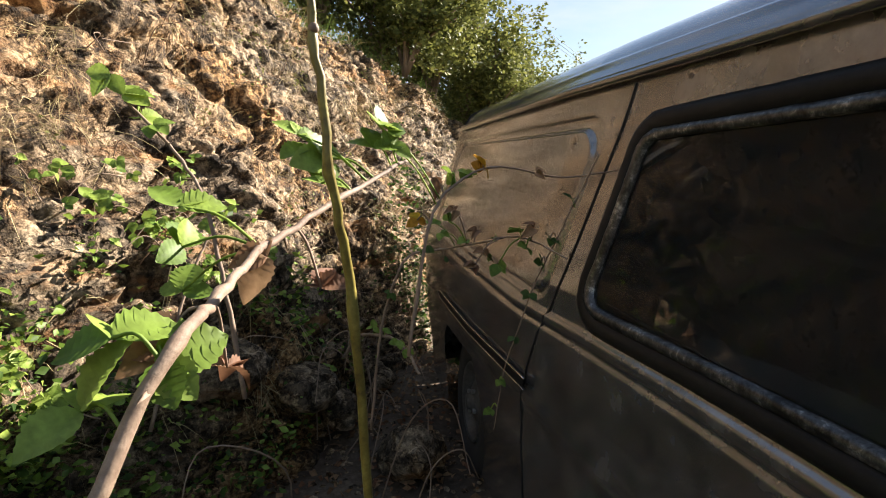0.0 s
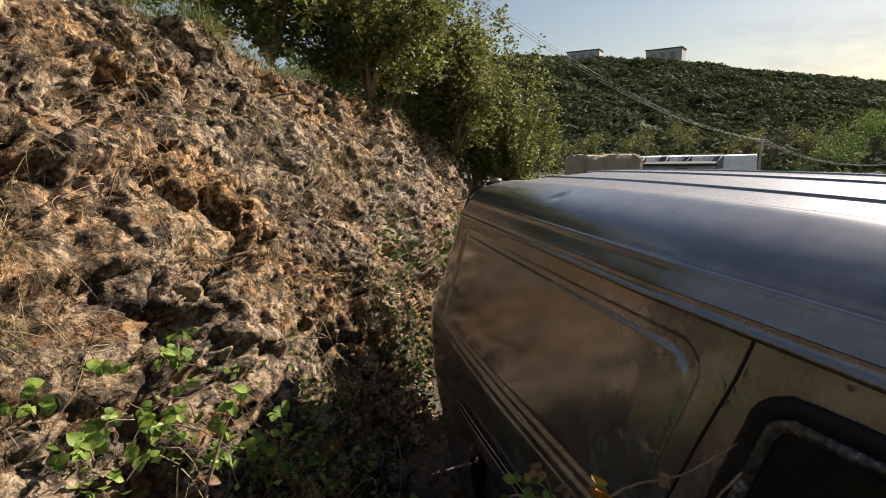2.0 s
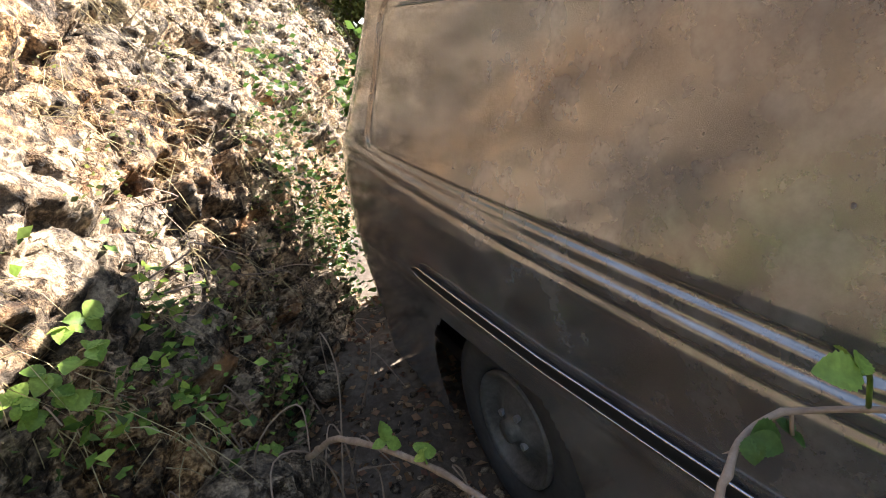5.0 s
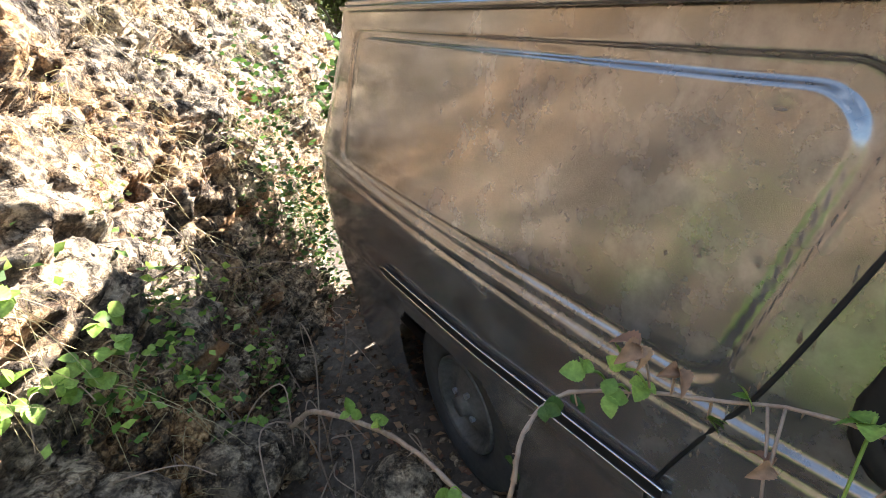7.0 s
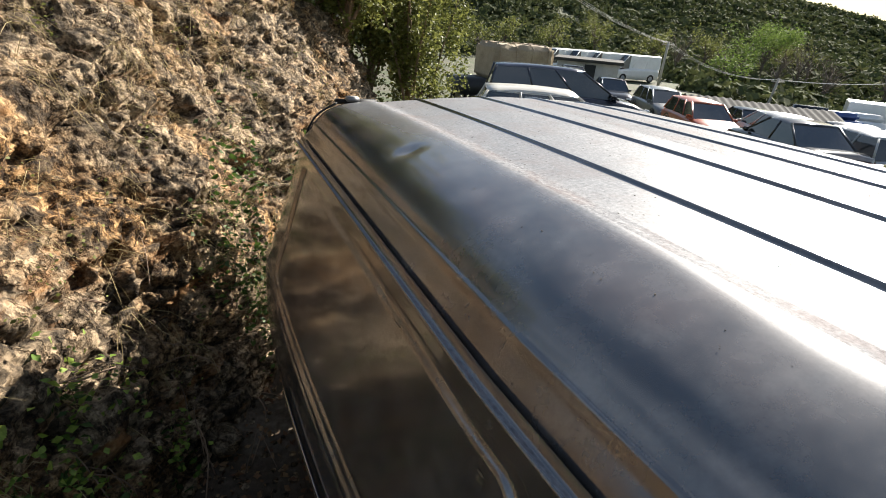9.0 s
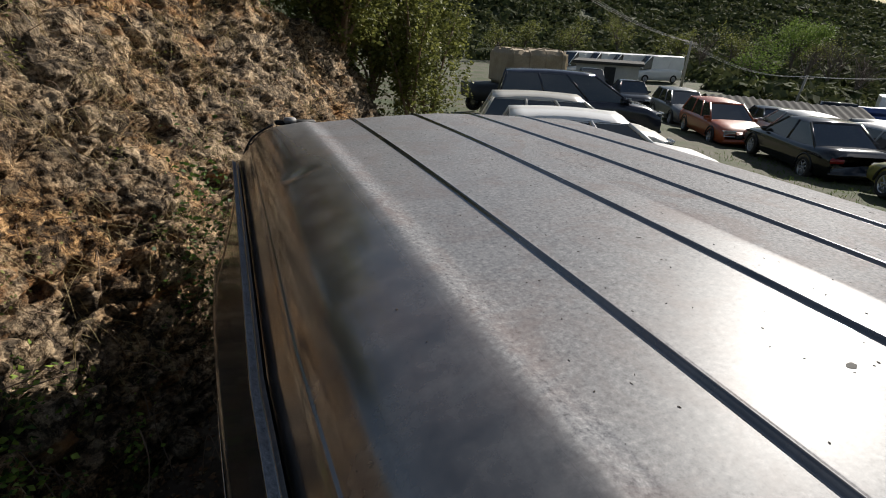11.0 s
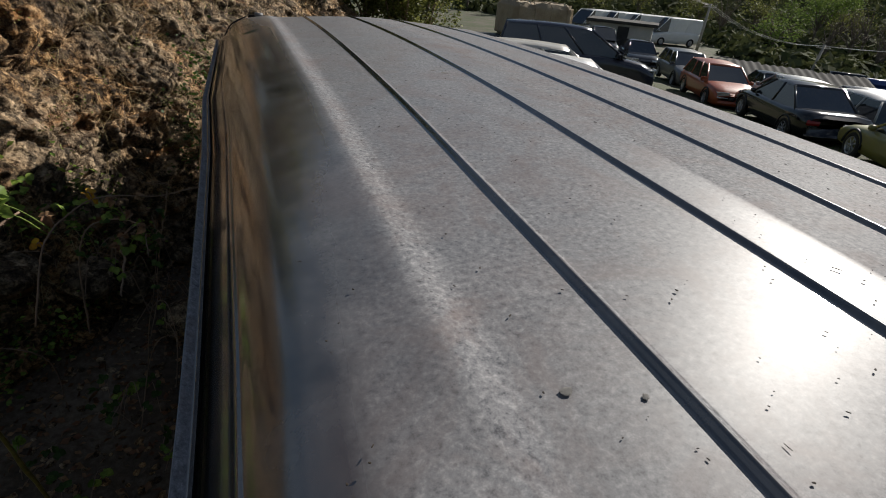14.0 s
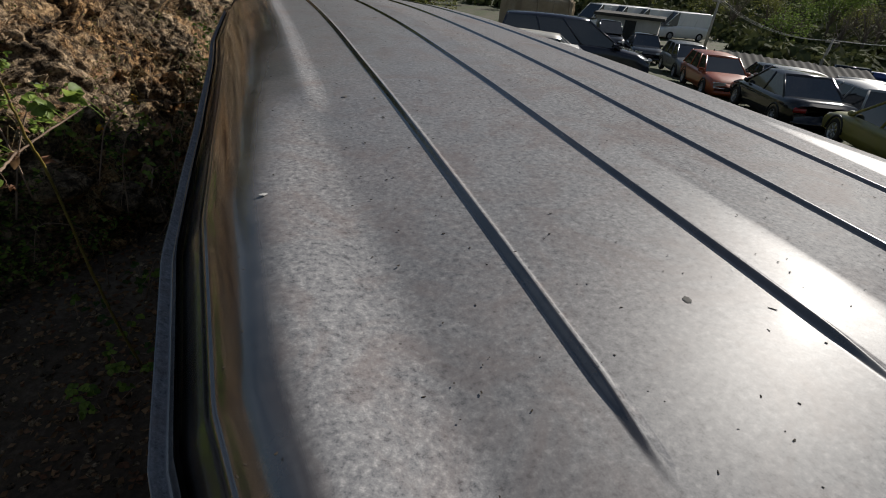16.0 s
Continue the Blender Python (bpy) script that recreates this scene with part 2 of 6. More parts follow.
def van_paint():
    """Brown-grey van paint, faded and rubbed, rust bloom in patches, a dry film of dust where the sheet faces the sky,
    painted lighter on its sunward side.
    """
    m = material("faded_van_paint", (0.04, 0.032, 0.026), 0.3, 0.0, 0.5, 0.3)
    principled(m).inputs["IOR"].default_value = 1.95
    big = noisy(m, 2.6, 6, 0.62)
    mid = noisy(m, 11.0, 7, 0.65)
    fine = noisy(m, 160.0, 6, 0.7)
    base = ramp(m, mid, "Fac", [(0.36, (0.044, 0.041, 0.038)), (0.5, (0.074, 0.069, 0.064)), (0.66, (0.120, 0.113, 0.106))])
    rust = add(m, "RGB")
    rust.outputs[0].default_value = (0.118, 0.074, 0.054, 1)
    f = ramp(m, big, "Fac", [(0.46, (0, 0, 0)), (0.70, (0.5, 0.5, 0.5))])
    c = mixed(m, base, rust, f, "Color")
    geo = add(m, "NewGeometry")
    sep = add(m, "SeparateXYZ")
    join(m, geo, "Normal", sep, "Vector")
    # sunlight painted into the dust: paler on faces leaning +x, darker towards the rock
    sunward = add(m, "Math")
    sunward.operation, sunward.inputs[1].default_value = "MULTIPLY_ADD", 0.30
    join(m, sep, "X", sunward, 0), join(m, sep, "Z", sunward, 2)
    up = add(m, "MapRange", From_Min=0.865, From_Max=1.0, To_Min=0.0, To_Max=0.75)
    join(m, sunward, 0, up, "Value")
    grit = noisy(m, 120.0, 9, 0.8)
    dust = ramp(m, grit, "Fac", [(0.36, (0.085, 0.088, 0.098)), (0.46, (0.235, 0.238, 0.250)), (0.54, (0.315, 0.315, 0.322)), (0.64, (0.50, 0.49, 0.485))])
    # rosy bloom of rust showing through the dust
    bloom = noisy(m, 7.0, 8, 0.72, distortion=0.8)
    bf = ramp(m, bloom, "Fac", [(0.47, (0, 0, 0)), (0.64, (0.5, 0.5, 0.5))])
    rosy = add(m, "RGB")
    rosy.outputs[0].default_value = (0.225, 0.170, 0.155, 1)
    dust = mixed(m, dust, rosy, bf, "Color")
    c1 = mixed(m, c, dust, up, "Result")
    # specks of dirt, pits and bird lime
    tc = add(m, "TexCoord")
    vor = add(m, "TexVoronoi", Scale=95.0)
    join(m, tc, "Object", vor, "Vector")
    dots = ramp(m, vor, "Distance", [(0.10, (1, 1, 1)), (0.20, (0, 0, 0))])
    rare = ramp(m, mid, "Fac", [(0.50, (0, 0, 0)), (0.62, (0.8, 0.8, 0.8))])
    dm = add(m, "MixRGB", Fac=1.0)
    dm.blend_type = "MULTIPLY"
    join(m, dots, "Color", dm, "Color1"), join(m, rare, "Color", dm, "Color2")
    speck = add(m, "RGB")
    speck.outputs[0].default_value = (0.018, 0.014, 0.011, 1)
    lying = add(m, "MixRGB", Fac=1.0)
    lying.blend_type = "MULTIPLY"
    join(m, dm, "Color", lying, "Color1"), join(m, up, "Result", lying, "Color2")
    c2 = mixed(m, c1, speck, lying, "Color")
    join(m, c2, "Color", principled(m), "Base Color")
    rr = add(m, "MapRange", From_Min=0.3, From_Max=0.72, To_Min=0.16, To_Max=0.22)
    join(m, big, "Fac", rr, "Value")
    ru = add(m, "Math")
    ru.operation = "MULTIPLY_ADD"
    ru.inputs[1].default_value = 0.42
    join(m, up, "Result", ru, 0), join(m, rr, "Result", ru, 2)
    join(m, ru, 0, principled(m), "Roughness")
    mt = add(m, "MapRange", From_Min=0.0, From_Max=0.75, To_Min=0.7, To_Max=0.0)
    join(m, up, "Result", mt, "Value")
    join(m, mt, "Result", principled(m), "Coat Weight")
    sp = add(m, "MapRange", From_Min=0.0, From_Max=0.75, To_Min=0.7, To_Max=0.006)
    join(m, up, "Result", sp, "Value")
    join(m, sp, "Result", principled(m), "Specular IOR Level")
    principled(m).inputs["Coat Roughness"].default_value = 0.10
    bump(m, fine, "Fac", 0.10, 0.0008)
    return m


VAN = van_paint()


# ---- mesh helpers ----
def thing(name, label, category, m=None, group="", kind=""):
    ob = new(name)
    if m is not None:
        ob.matrix_world = m
    return tagged(ob, label, category, group, kind)


def part(name, bm, mat, parent=None, label="", smooth=True):
    me = bm
    if not isinstance(bm, bpy.types.Mesh):
        me = bpy.data.meshes.new(name)
        bm.to_mesh(me)
        bm.free()
    if smooth:
        me.shade_smooth()
    if mat is not None and not me.materials:
        me.materials.append(mat)
    ob = new(name, me)
    ob.parent = parent
    return tagged(ob, label)


def from_arrays(name, verts, faces):
    me = bpy.data.meshes.new(name)
    me.from_pydata(verts.tolist() if isinstance(verts, np.ndarray) else verts, [], faces.tolist() if isinstance(faces, np.ndarray) else faces)
    me.update()
    return me


def grid_faces(nu, nv):
    i = np.arange(nu - 1)[:, None] * nv + np.arange(nv - 1)[None, :]
    i = i.ravel()
    return np.stack([i, i + nv, i + nv + 1, i + 1], 1)


def box(bm, x0, x1, y0, y1, z0, z1, bevel=0.0):
    r = bmesh.ops.create_cube(bm, size=1.0)
    for v in r["verts"]:
        v.co = Vector((x0 + (v.co.x + 0.5) * (x1 - x0), y0 + (v.co.y + 0.5) * (y1 - y0), z0 + (v.co.z + 0.5) * (z1 - z0)))
    if bevel:
        es = list({e for v in r["verts"] for e in v.link_edges})
        bmesh.ops.bevel(bm, geom=es, offset=bevel, segments=2, affect="EDGES")
    return bm


def boxed(x0, x1, y0, y1, z0, z1, bevel=0.0):
    return box(bmesh.new(), x0, x1, y0, y1, z0, z1, bevel)


def tube_mesh(name, pts, radii, sides=6):
    """A tube through points, with a radius at each."""
    pts = [Vector(p) for p in pts]
    verts, faces = [], []
    up = Vector((0.31, 0.17, 0.93)).normalized()
    for i, p in enumerate(pts):
        d = (pts[min(i + 1, len(pts) - 1)] - pts[max(i - 1, 0)]).normalized()
        a = d.cross(up)
        if a.length < 1e-3:
            a = d.cross(Vector((1, 0, 0)))
        a.normalize()
        b = d.cross(a)
        r = radii[i] if hasattr(radii, "__len__") else radii
        for k in range(sides):
            t = 2 * math.pi * k / sides
            verts.append(p + a * (r * math.cos(t)) + b * (r * math.sin(t)))
    n = len(pts)
    for i in range(n - 1):
        for k in range(sides):
            faces.append((i * sides + k, i * sides + (k + 1) % sides, (i + 1) * sides + (k + 1) % sides, (i + 1) * sides + k))
    faces.append(tuple(range(sides - 1, -1, -1)))
    faces.append(tuple(range((n - 1) * sides, n * sides)))
    me = bpy.data.meshes.new(name)
    me.from_pydata([tuple(v) for v in verts], [], faces)
    return me


def spline(pts, n):
    """n points on a smooth line through pts."""
    P = [np.array(p, float) for p in pts]
    P = [2 * P[0] - P[1]] + P + [2 * P[-1] - P[-2]]
    out = []
    m = len(P) - 3
    for q in np.linspace(0, m - 1e-6, n):
        i = int(q)
        t = q - i
        a, b, c, d = P[i:i + 4]
        out.append(0.5 * ((2 * b) + (c - a) * t + (2 * a - 5 * b + 4 * c - d) * t * t + (3 * b - a - 3 * c + d) * t ** 3))
    return out


def hash3(i, j, k, seed):
    h = (i * 374761393 + j * 668265263 + k * 2147483647 + seed * 1274126177) & 0xFFFFFFFF
    h = ((h ^ (h >> 13)) * 1274126177) & 0xFFFFFFFF
    return ((h ^ (h >> 16)) & 0xFFFF) / 65535.0


def vnoise(p, scale, seed=0):
    """Smooth noise in 0..1 at points p (n x 3)."""
    q = p * scale
    f = np.floor(q).astype(np.int64)
    t = q - f
    t = t * t * (3 - 2 * t)
    out = np.zeros(len(p))
    for a in (0, 1):
        for b in (0, 1):
            for c in (0, 1):
                w = (t[:, 0] if a else 1 - t[:, 0]) * (t[:, 1] if b else 1 - t[:, 1]) * (t[:, 2] if c else 1 - t[:, 2])
                out += w * hash3(f[:, 0] + a, f[:, 1] + b, f[:, 2] + c, seed)
    return out


def fractal(p, scale, octaves=4, gain=0.5, seed=0):
    s, amp, tot = np.zeros(len(p)), 1.0, 0.0
    for o in range(octaves):
        s += amp * vnoise(p, scale * 2 ** o, seed + o * 17)
        tot += amp
        amp *= gain
    return s / tot


def cells(p, scale, seed=0):
    """Distance to the nearest and second nearest cell centre, the cell's random value, and the way from its centre."""
    q = p * scale
    f = np.floor(q).astype(np.int64)
    d1, d2, val = np.full(len(p), 9.0), np.full(len(p), 9.0), np.zeros(len(p))
    away = np.zeros((len(p), 3))
    for a in (-1, 0, 1):
        for b in (-1, 0, 1):
            for c in (-1, 0, 1):
                i, j, k = f[:, 0] + a, f[:, 1] + b, f[:, 2] + c
                o = np.stack([i + hash3(i, j, k, seed), j + hash3(i, j, k, seed + 1), k + hash3(i, j, k, seed + 2)], 1)
                d = np.linalg.norm(q - o, axis=1)
                near = d < d1
                d2 = np.where(near, d1, np.minimum(d2, d))
                val = np.where(near, hash3(i, j, k, seed + 3), val)
                away = np.where(near[:, None], q - o, away)
                d1 = np.where(near, d, d1)
    return d1, d2, val, away


def smooth01(t):
    t = np.clip(t, 0, 1)
    return t * t * (3 - 2 * t)


# ---- ground: the yard, the verge and the far hillside, one sheet ----
RIDGE_AZ = (-180, -60, 0, 20, 30, 36, 42, 47, 52, 58, 64, 75, 95, 130, 180)
RIDGE_EL = (4, 5, 7.6, 8.0, 7.4, 6.8, 5.7, 4.7, 3.6, 2.5, 1.2, 0.7, 1.2, 2.5, 4)


def ground_height(x, y):
    """Height of the ground at plan points."""
    r = np.hypot(x, y)
    az = np.degrees(np.arctan2(x, y))
    el = np.interp(az, RIDGE_AZ, RIDGE_EL)
    base = 0.30 - 0.30 * smooth01((x - 1.5) / 4) + np.interp(r, (6, 9, 13, 18, 24, 30, 44, 60), (0.0, -0.28, -0.50, -0.83, -1.2, -1.6, -2.0, -2.1)) - 0.25 * smooth01((az - 38) / 14) * smooth01((r - 9) / 6) - 1.5 * smooth01((az - 48) / 12) * smooth01((r - 22) / 14) * (1 - smooth01((r - 60) / 30))
    top = 4.0 + 240 * np.tan(np.radians(el))
    t = np.clip((r - 76) / 165, 0, 1)
    hill = top * (0.45 * t + 0.55 * smooth01(t))
    fall = 30 * smooth01((r - 260) / 300)
    p = np.stack([x, y, 0 * x], 1)
    lump = (fractal(p, 0.05, 4, 0.5, 5) - 0.5) * 7 * smooth01((r - 80) / 60)
    small = (fractal(p, 2.0, 4, 0.55, 9) - 0.5) * 0.12
    return base + hill + lump - fall + small


def build_ground():
    radii = np.concatenate([np.linspace(0.15, 6, 60), np.geomspace(6.15, 60, 60), np.geomspace(63, 260, 60), np.geomspace(290, 1800, 12)])
    n = 240
    a = np.linspace(0, 2 * np.pi, n, endpoint=False)
    R, A = np.meshgrid(radii, a, indexing="ij")
    x, y = (R * np.sin(A)).ravel(), (R * np.cos(A)).ravel()
    z = ground_height(x, y)
    v = np.stack([x, y, z], 1)
    m = len(radii)
    i = np.arange(m - 1)[:, None] * n + np.arange(n)[None, :]
    j = np.arange(m - 1)[:, None] * n + (np.arange(n)[None, :] + 1) % n
    f = np.stack([i.ravel(), j.ravel(), (j + n).ravel(), (i + n).ravel()], 1)
    faces = f.tolist() + [list(range(n - 1, -1, -1))]
    me = bpy.data.meshes.new("ground")
    me.from_pydata(v.tolist(), [], faces)
    m1 = speckled("yard_gravel_and_grass", [(0.34, (0.022, 0.036, 0.009)), (0.47, (0.05, 0.066, 0.018)), (0.54, (0.085, 0.075, 0.05)), (0.72, (0.15, 0.13, 0.105))], 0.5, 0.95, 25, 0.6, 0.02)
    m2 = speckled("hillside_grass_and_earth", [(0.3, (0.025, 0.036, 0.012)), (0.5, (0.055, 0.066, 0.025)), (0.72, (0.13, 0.12, 0.06))], 0.08, 0.95, 1.5, 0.3, 0.2)
    for mat in (SOIL, m1, m2):
        me.materials.append(mat)
    rr = np.hypot(v[f[:, 0], 0], v[f[:, 0], 1])
    xx = v[f[:, 0], 0]
    idx = np.where(rr > 74, 2, np.where((rr > 6) & (xx > 2.2), 1, 0)).tolist() + [0]
    me.polygons.foreach_set("material_index", idx)
    ob = part("ground", me, None)
    tagged(ob, "stony soil and grassy gravel yard running out to a scrub hillside", "ground", kind="structure")


build_ground()


# ---- the rock cutting ----
FOOT = [(-7.0, -7.0), (-4.2, -3.5), (-2.6, -0.6), (-1.9, 0.8), (-1.35, 1.7), (-0.92, 2.4), (-0.74, 2.9), (-0.45, 3.4), (-0.17, 3.75), (0.02, 4.3), (0.35, 4.98), (1.0, 6.35), (1.66, 7.7), (2.15, 8.9), (2.2, 9.8), (1.6, 11.0), (0.0, 12.5), (-3, 14)]


def build_cliff():
    nu, nv = 860, 330
    foot = np.array(spline([(*p, 0) for p in FOOT], nu))[:, :2]
    # spend most columns where the camera passes
    seg = np.linalg.norm(np.diff(foot, axis=0), axis=1)
    s = np.concatenate([[0], np.cumsum(seg)])
    dist = np.hypot(foot[:, 0] + 0.3, foot[:, 1] - 3.2)
    dens = 1 / (0.9 + 0.55 * dist)
    cum = np.concatenate([[0], np.cumsum((dens[1:] + dens[:-1]) / 2 * seg)])
    u = np.interp(np.linspace(0, cum[-1], nu), cum, s)
    fx, fy = np.interp(u, s, foot[:, 0]), np.interp(u, s, foot[:, 1])
    tx, ty = np.gradient(fx, u), np.gradient(fy, u)
    k = np.ones(31) / 31
    pad = lambda q: np.convolve(np.pad(q, 15, mode="edge"), k, "valid")
    tx, ty = pad(tx), pad(ty)
    L = np.hypot(tx, ty)
    nx, ny = -ty / L, tx / L
    top = np.interp(fy, (-7, 0, 1.2, 2.0, 3.0, 4.2, 5.0, 6.4, 7.7, 8.9, 9.8, 14), (2.3, 2.35, 2.5, 2.75, 2.9, 2.75, 2.62, 2.42, 2.25, 2.1, 1.9, 1.2))
    v = np.linspace(0, 1, nv)
    U, V = np.meshgrid(np.arange(nu), v, indexing="ij")
    T = top[U]
    z0 = 0.0
    # face up to the brow, then back over the bank
    vf = 0.80
    face = np.clip(V / vf, 0, 1)
    back = np.clip((V - vf) / (1 - vf), 0, 1) ** 1.6
    z = z0 + face * (T - z0) + back * 0.7
    lean = np.where(z < 1.2, (z - 1.2) * 0.22, (z - 1.2) * 0.72)
    off = np.where(V <= vf, lean, (T - 1.2) * 0.72 + back * 7.0)
    x, y = fx[U] + nx[U] * off, fy[U] + ny[U] * off
    p = np.stack([x.ravel(), y.ravel(), z.ravel()], 1)
    n3 = np.stack([-nx[U].ravel() * 0.86, -ny[U].ravel() * 0.86, np.full(p.shape[0], 0.5)], 1)
    w = (p - 0) * np.array([1, 1, 1.7]) + 0.35 * np.stack([vnoise(p, 1.9, 70), vnoise(p, 1.9, 71), vnoise(p, 1.9, 72)], 1)
    def blocks(scale, seed, amp, tilt, warp):
        """Angular blocks: each cell stands at its own depth and leans its own way."""
        q = w + warp * np.stack([vnoise(p, 5 * scale, seed + 80), vnoise(p, 5 * scale, seed + 81), vnoise(p, 5 * scale, seed + 82)], 1)
        d1, d2, c, away = cells(q, scale, seed)
        lean = ((c * 71.3) % 1 - 0.5) * away[:, 0] + ((c * 137.7) % 1 - 0.5) * away[:, 1] + ((c * 291.3) % 1 - 0.5) * away[:, 2]
        gap = 1 - smooth01((d2 - d1) * 7)
        return amp * (c - 0.5) + tilt * lean * (1 - gap) - 0.35 * amp * gap

    ridged = lambda sc, sd: 1 - np.abs(2 * fractal(p * np.array([1, 1, 1.9]), sc, 4, 0.6, sd) - 1)
    relief = 0.40 * (fractal(p, 0.75, 3, 0.5, 30) - 0.5)
    relief += 0.08 * (ridged(1.6, 51) - 0.75) + 0.02 * (ridged(6.5, 57) - 0.75)
    relief += blocks(1.7, 3, 0.09, 0.10, 0.16) + blocks(4.2, 13, 0.035, 0.04, 0.08) + blocks(10.0, 23, 0.020, 0.03, 0.03)
    relief += 0.016 * (fractal(p * np.array([1, 1, 1.8]), 9.0, 5, 0.55, 44) - 0.5)
    # hollows and overhangs weathered out along the beds
    hollow = fractal(w * np.array([1, 1, 2.0]), 2.6, 5, 0.62, 91)
    relief -= 0.075 * smooth01((hollow - 0.585) / 0.05) + 0.022 * smooth01((fractal(p * np.array([1, 1, 2.2]), 9.0, 3, 0.5, 92) - 0.60) / 0.06)
    fade = 1 - 0.85 * back.ravel() ** 0.3
    p = p + n3 * (relief * fade)[:, None]
    me = from_arrays("cliff", p, grid_faces(nu, nv)[:, ::-1])
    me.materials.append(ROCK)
    me.materials.append(GRASSBANK)
    me.polygons.foreach_set("material_index", np.where(np.tile((np.arange(nv - 1) > (nv - 1) * 0.83), nu - 1), 1, 0).tolist())
    ob = part("cliff", me, None)
    tagged(ob, "weathered grey and ochre limestone cutting beside the van", "rock face", kind="structure")
    return ob, p.reshape(nu, nv, 3)


GRASSBANK = speckled("grassy_bank", [(0.3, (0.045, 0.06, 0.018)), (0.5, (0.12, 0.12, 0.045)), (0.7, (0.26, 0.21, 0.11))], 1.5, 0.95, 30, 0.8, 0.03)
cliff, CLIFF = build_cliff()


# ---- the van ----
XC = 0.955            # middle of the van
REAR, FRONT = 3.2, -2.25
SIDE_Z = (0.30, 0.60, 0.80, 1.03, 1.15, 1.27, 1.45, 1.65, 1.75)
SIDE_X = (0.00, -0.03, -0.06, -0.078, -0.08, -0.07, -0.01, 0.05, 0.07)
ROOF_X = (0.085, 0.130, 0.165, 0.21, 0.27, 0.345, 0.50, 0.70, 0.955)
ROOF_Z = (1.752, 1.812, 1.852, 1.882, 1.904, 1.917, 1.930, 1.944, 1.954)
CROWN = np.array(spline([(x, 0, z) for x, z in zip(ROOF_X, ROOF_Z)], 160))
ROOF_X, ROOF_Z = CROWN[:, 0], CROWN[:, 2]
RIBS = (0.565, 0.842, 1.112, 1.392)


def roof_bow(y):
    """The roof's long bow: how far it falls from its highest place."""
    return 0.004 + 0.0112 * (y - 1) - 0.0132 * (y - 1) ** 2


def side_x(z, y=3.0):
    """Where the van's flank stands, before it is pressed; it bulges less towards the front."""
    k = 0.32 + 0.68 * smooth01((np.asarray(y) - 0.6) / 2.2)
    return 0.085 - (0.073 - np.interp(z, SIDE_Z, SIDE_X)) * k


def round_poly(y, z, poly, r):
    """Signed distance to a polygon with rounded corners, negative inside."""
    c = np.mean(poly, axis=0)
    n = len(poly)
    # shrink the polygon by r, then grow its distance by r
    edges = [(np.array(poly[i], float), np.array(poly[(i + 1) % n], float)) for i in range(n)]
    lines = []
    for a, b in edges:
        d = (b - a) / np.linalg.norm(b - a)
        nn = np.array((d[1], -d[0]))
        if (c - a) @ nn > 0:
            nn = -nn
        lines.append((a - nn * r, nn))
    pts = []
    for i in range(n):
        (a, na), (b, nb) = lines[i - 1], lines[i]
        pts.append(np.linalg.solve(np.array([na, nb]), np.array([na @ a, nb @ b])))
    inside = np.full(y.shape, -9.0)
    dist = np.full(y.shape, 9.0)
    for i in range(n):
        a, b = pts[i], pts[(i + 1) % n]
        nn = lines[i][1]
        inside = np.maximum(inside, (y - a[0]) * nn[0] + (z - a[1]) * nn[1])
        ab = b - a
        t = np.clip(((y - a[0]) * ab[0] + (z - a[1]) * ab[1]) / (ab @ ab), 0, 1)
        dist = np.minimum(dist, np.hypot(y - a[0] - t * ab[0], z - a[1] - t * ab[1]))
    return np.where(inside < 0, -dist, dist) - r


PANEL_OUT = [(2.925, 1.692), (1.312, 1.690), (1.438, 1.216), (2.895, 1.270)]
PANEL_IN = [(2.84, 1.660), (1.357, 1.648), (1.457, 1.246), (2.825, 1.287)]
WINDOW = [(1.185, 1.668), (1.30, 1.215), (0.02, 1.235), (0.02, 1.705)]


def belt(y):
    return np.interp(y, (-2.0, 1.2, 1.6, 2.11, 2.5, 2.9, 3.2), (1.21, 1.194, 1.188, 1.208, 1.230, 1.252, 1.262))


def pressed(y, z):
    """How far the flank is pressed in (negative) or out at a place."""
    a, b = round_poly(y, z, PANEL_OUT, 0.07), round_poly(y, z, PANEL_IN, 0.06)
    ring = (a < 0) & (b > 0)
    d = np.where(ring, -0.010 * smooth01(np.minimum(-a, b) / 0.011), 0)
    low = belt(y)
    d += 0.010 * (1 - smooth01((z - low - 0.002) / 0.014)) - 0.006 * np.exp(-((z - low + 0.024) / 0.007) ** 2)
    d += 0.006 * np.exp(-((z - 0.93) / 0.02) ** 2)
    # old dents
    for y0, z0, s, k in ((1.82, 1.652, 0.014, 0.002), (1.46, 1.623, 0.014, 0.0025), (1.51, 1.413, 0.012, 0.0015), (1.43, 1.428, 0.010, 0.0015)):
        d -= k * np.exp(-((y - y0) ** 2 + (z - z0) ** 2) / s ** 2)
    return d


def end_round(y):
    """Inset of the flank and drop of the roof towards the van's two ends."""
    r = 0.20
    k = np.clip((y - (REAR - r)) / r, 0, 1)
    inset = r * (1 - np.sqrt(1 - np.minimum(k, 0.999) ** 2))
    drop = 0.35 * inset
    f = np.clip((-1.30 - y) / 0.95, 0, 1)
    inset = inset + np.interp(y, (-2.25, -1.4, -1.05, -0.65, -0.3, 0.0, 0.9, 1.5), (0.36, 0.195, 0.108, 0.068, 0.060, 0.056, 0.034, 0.006))
    return inset, drop + 0.62 * f ** 1.5


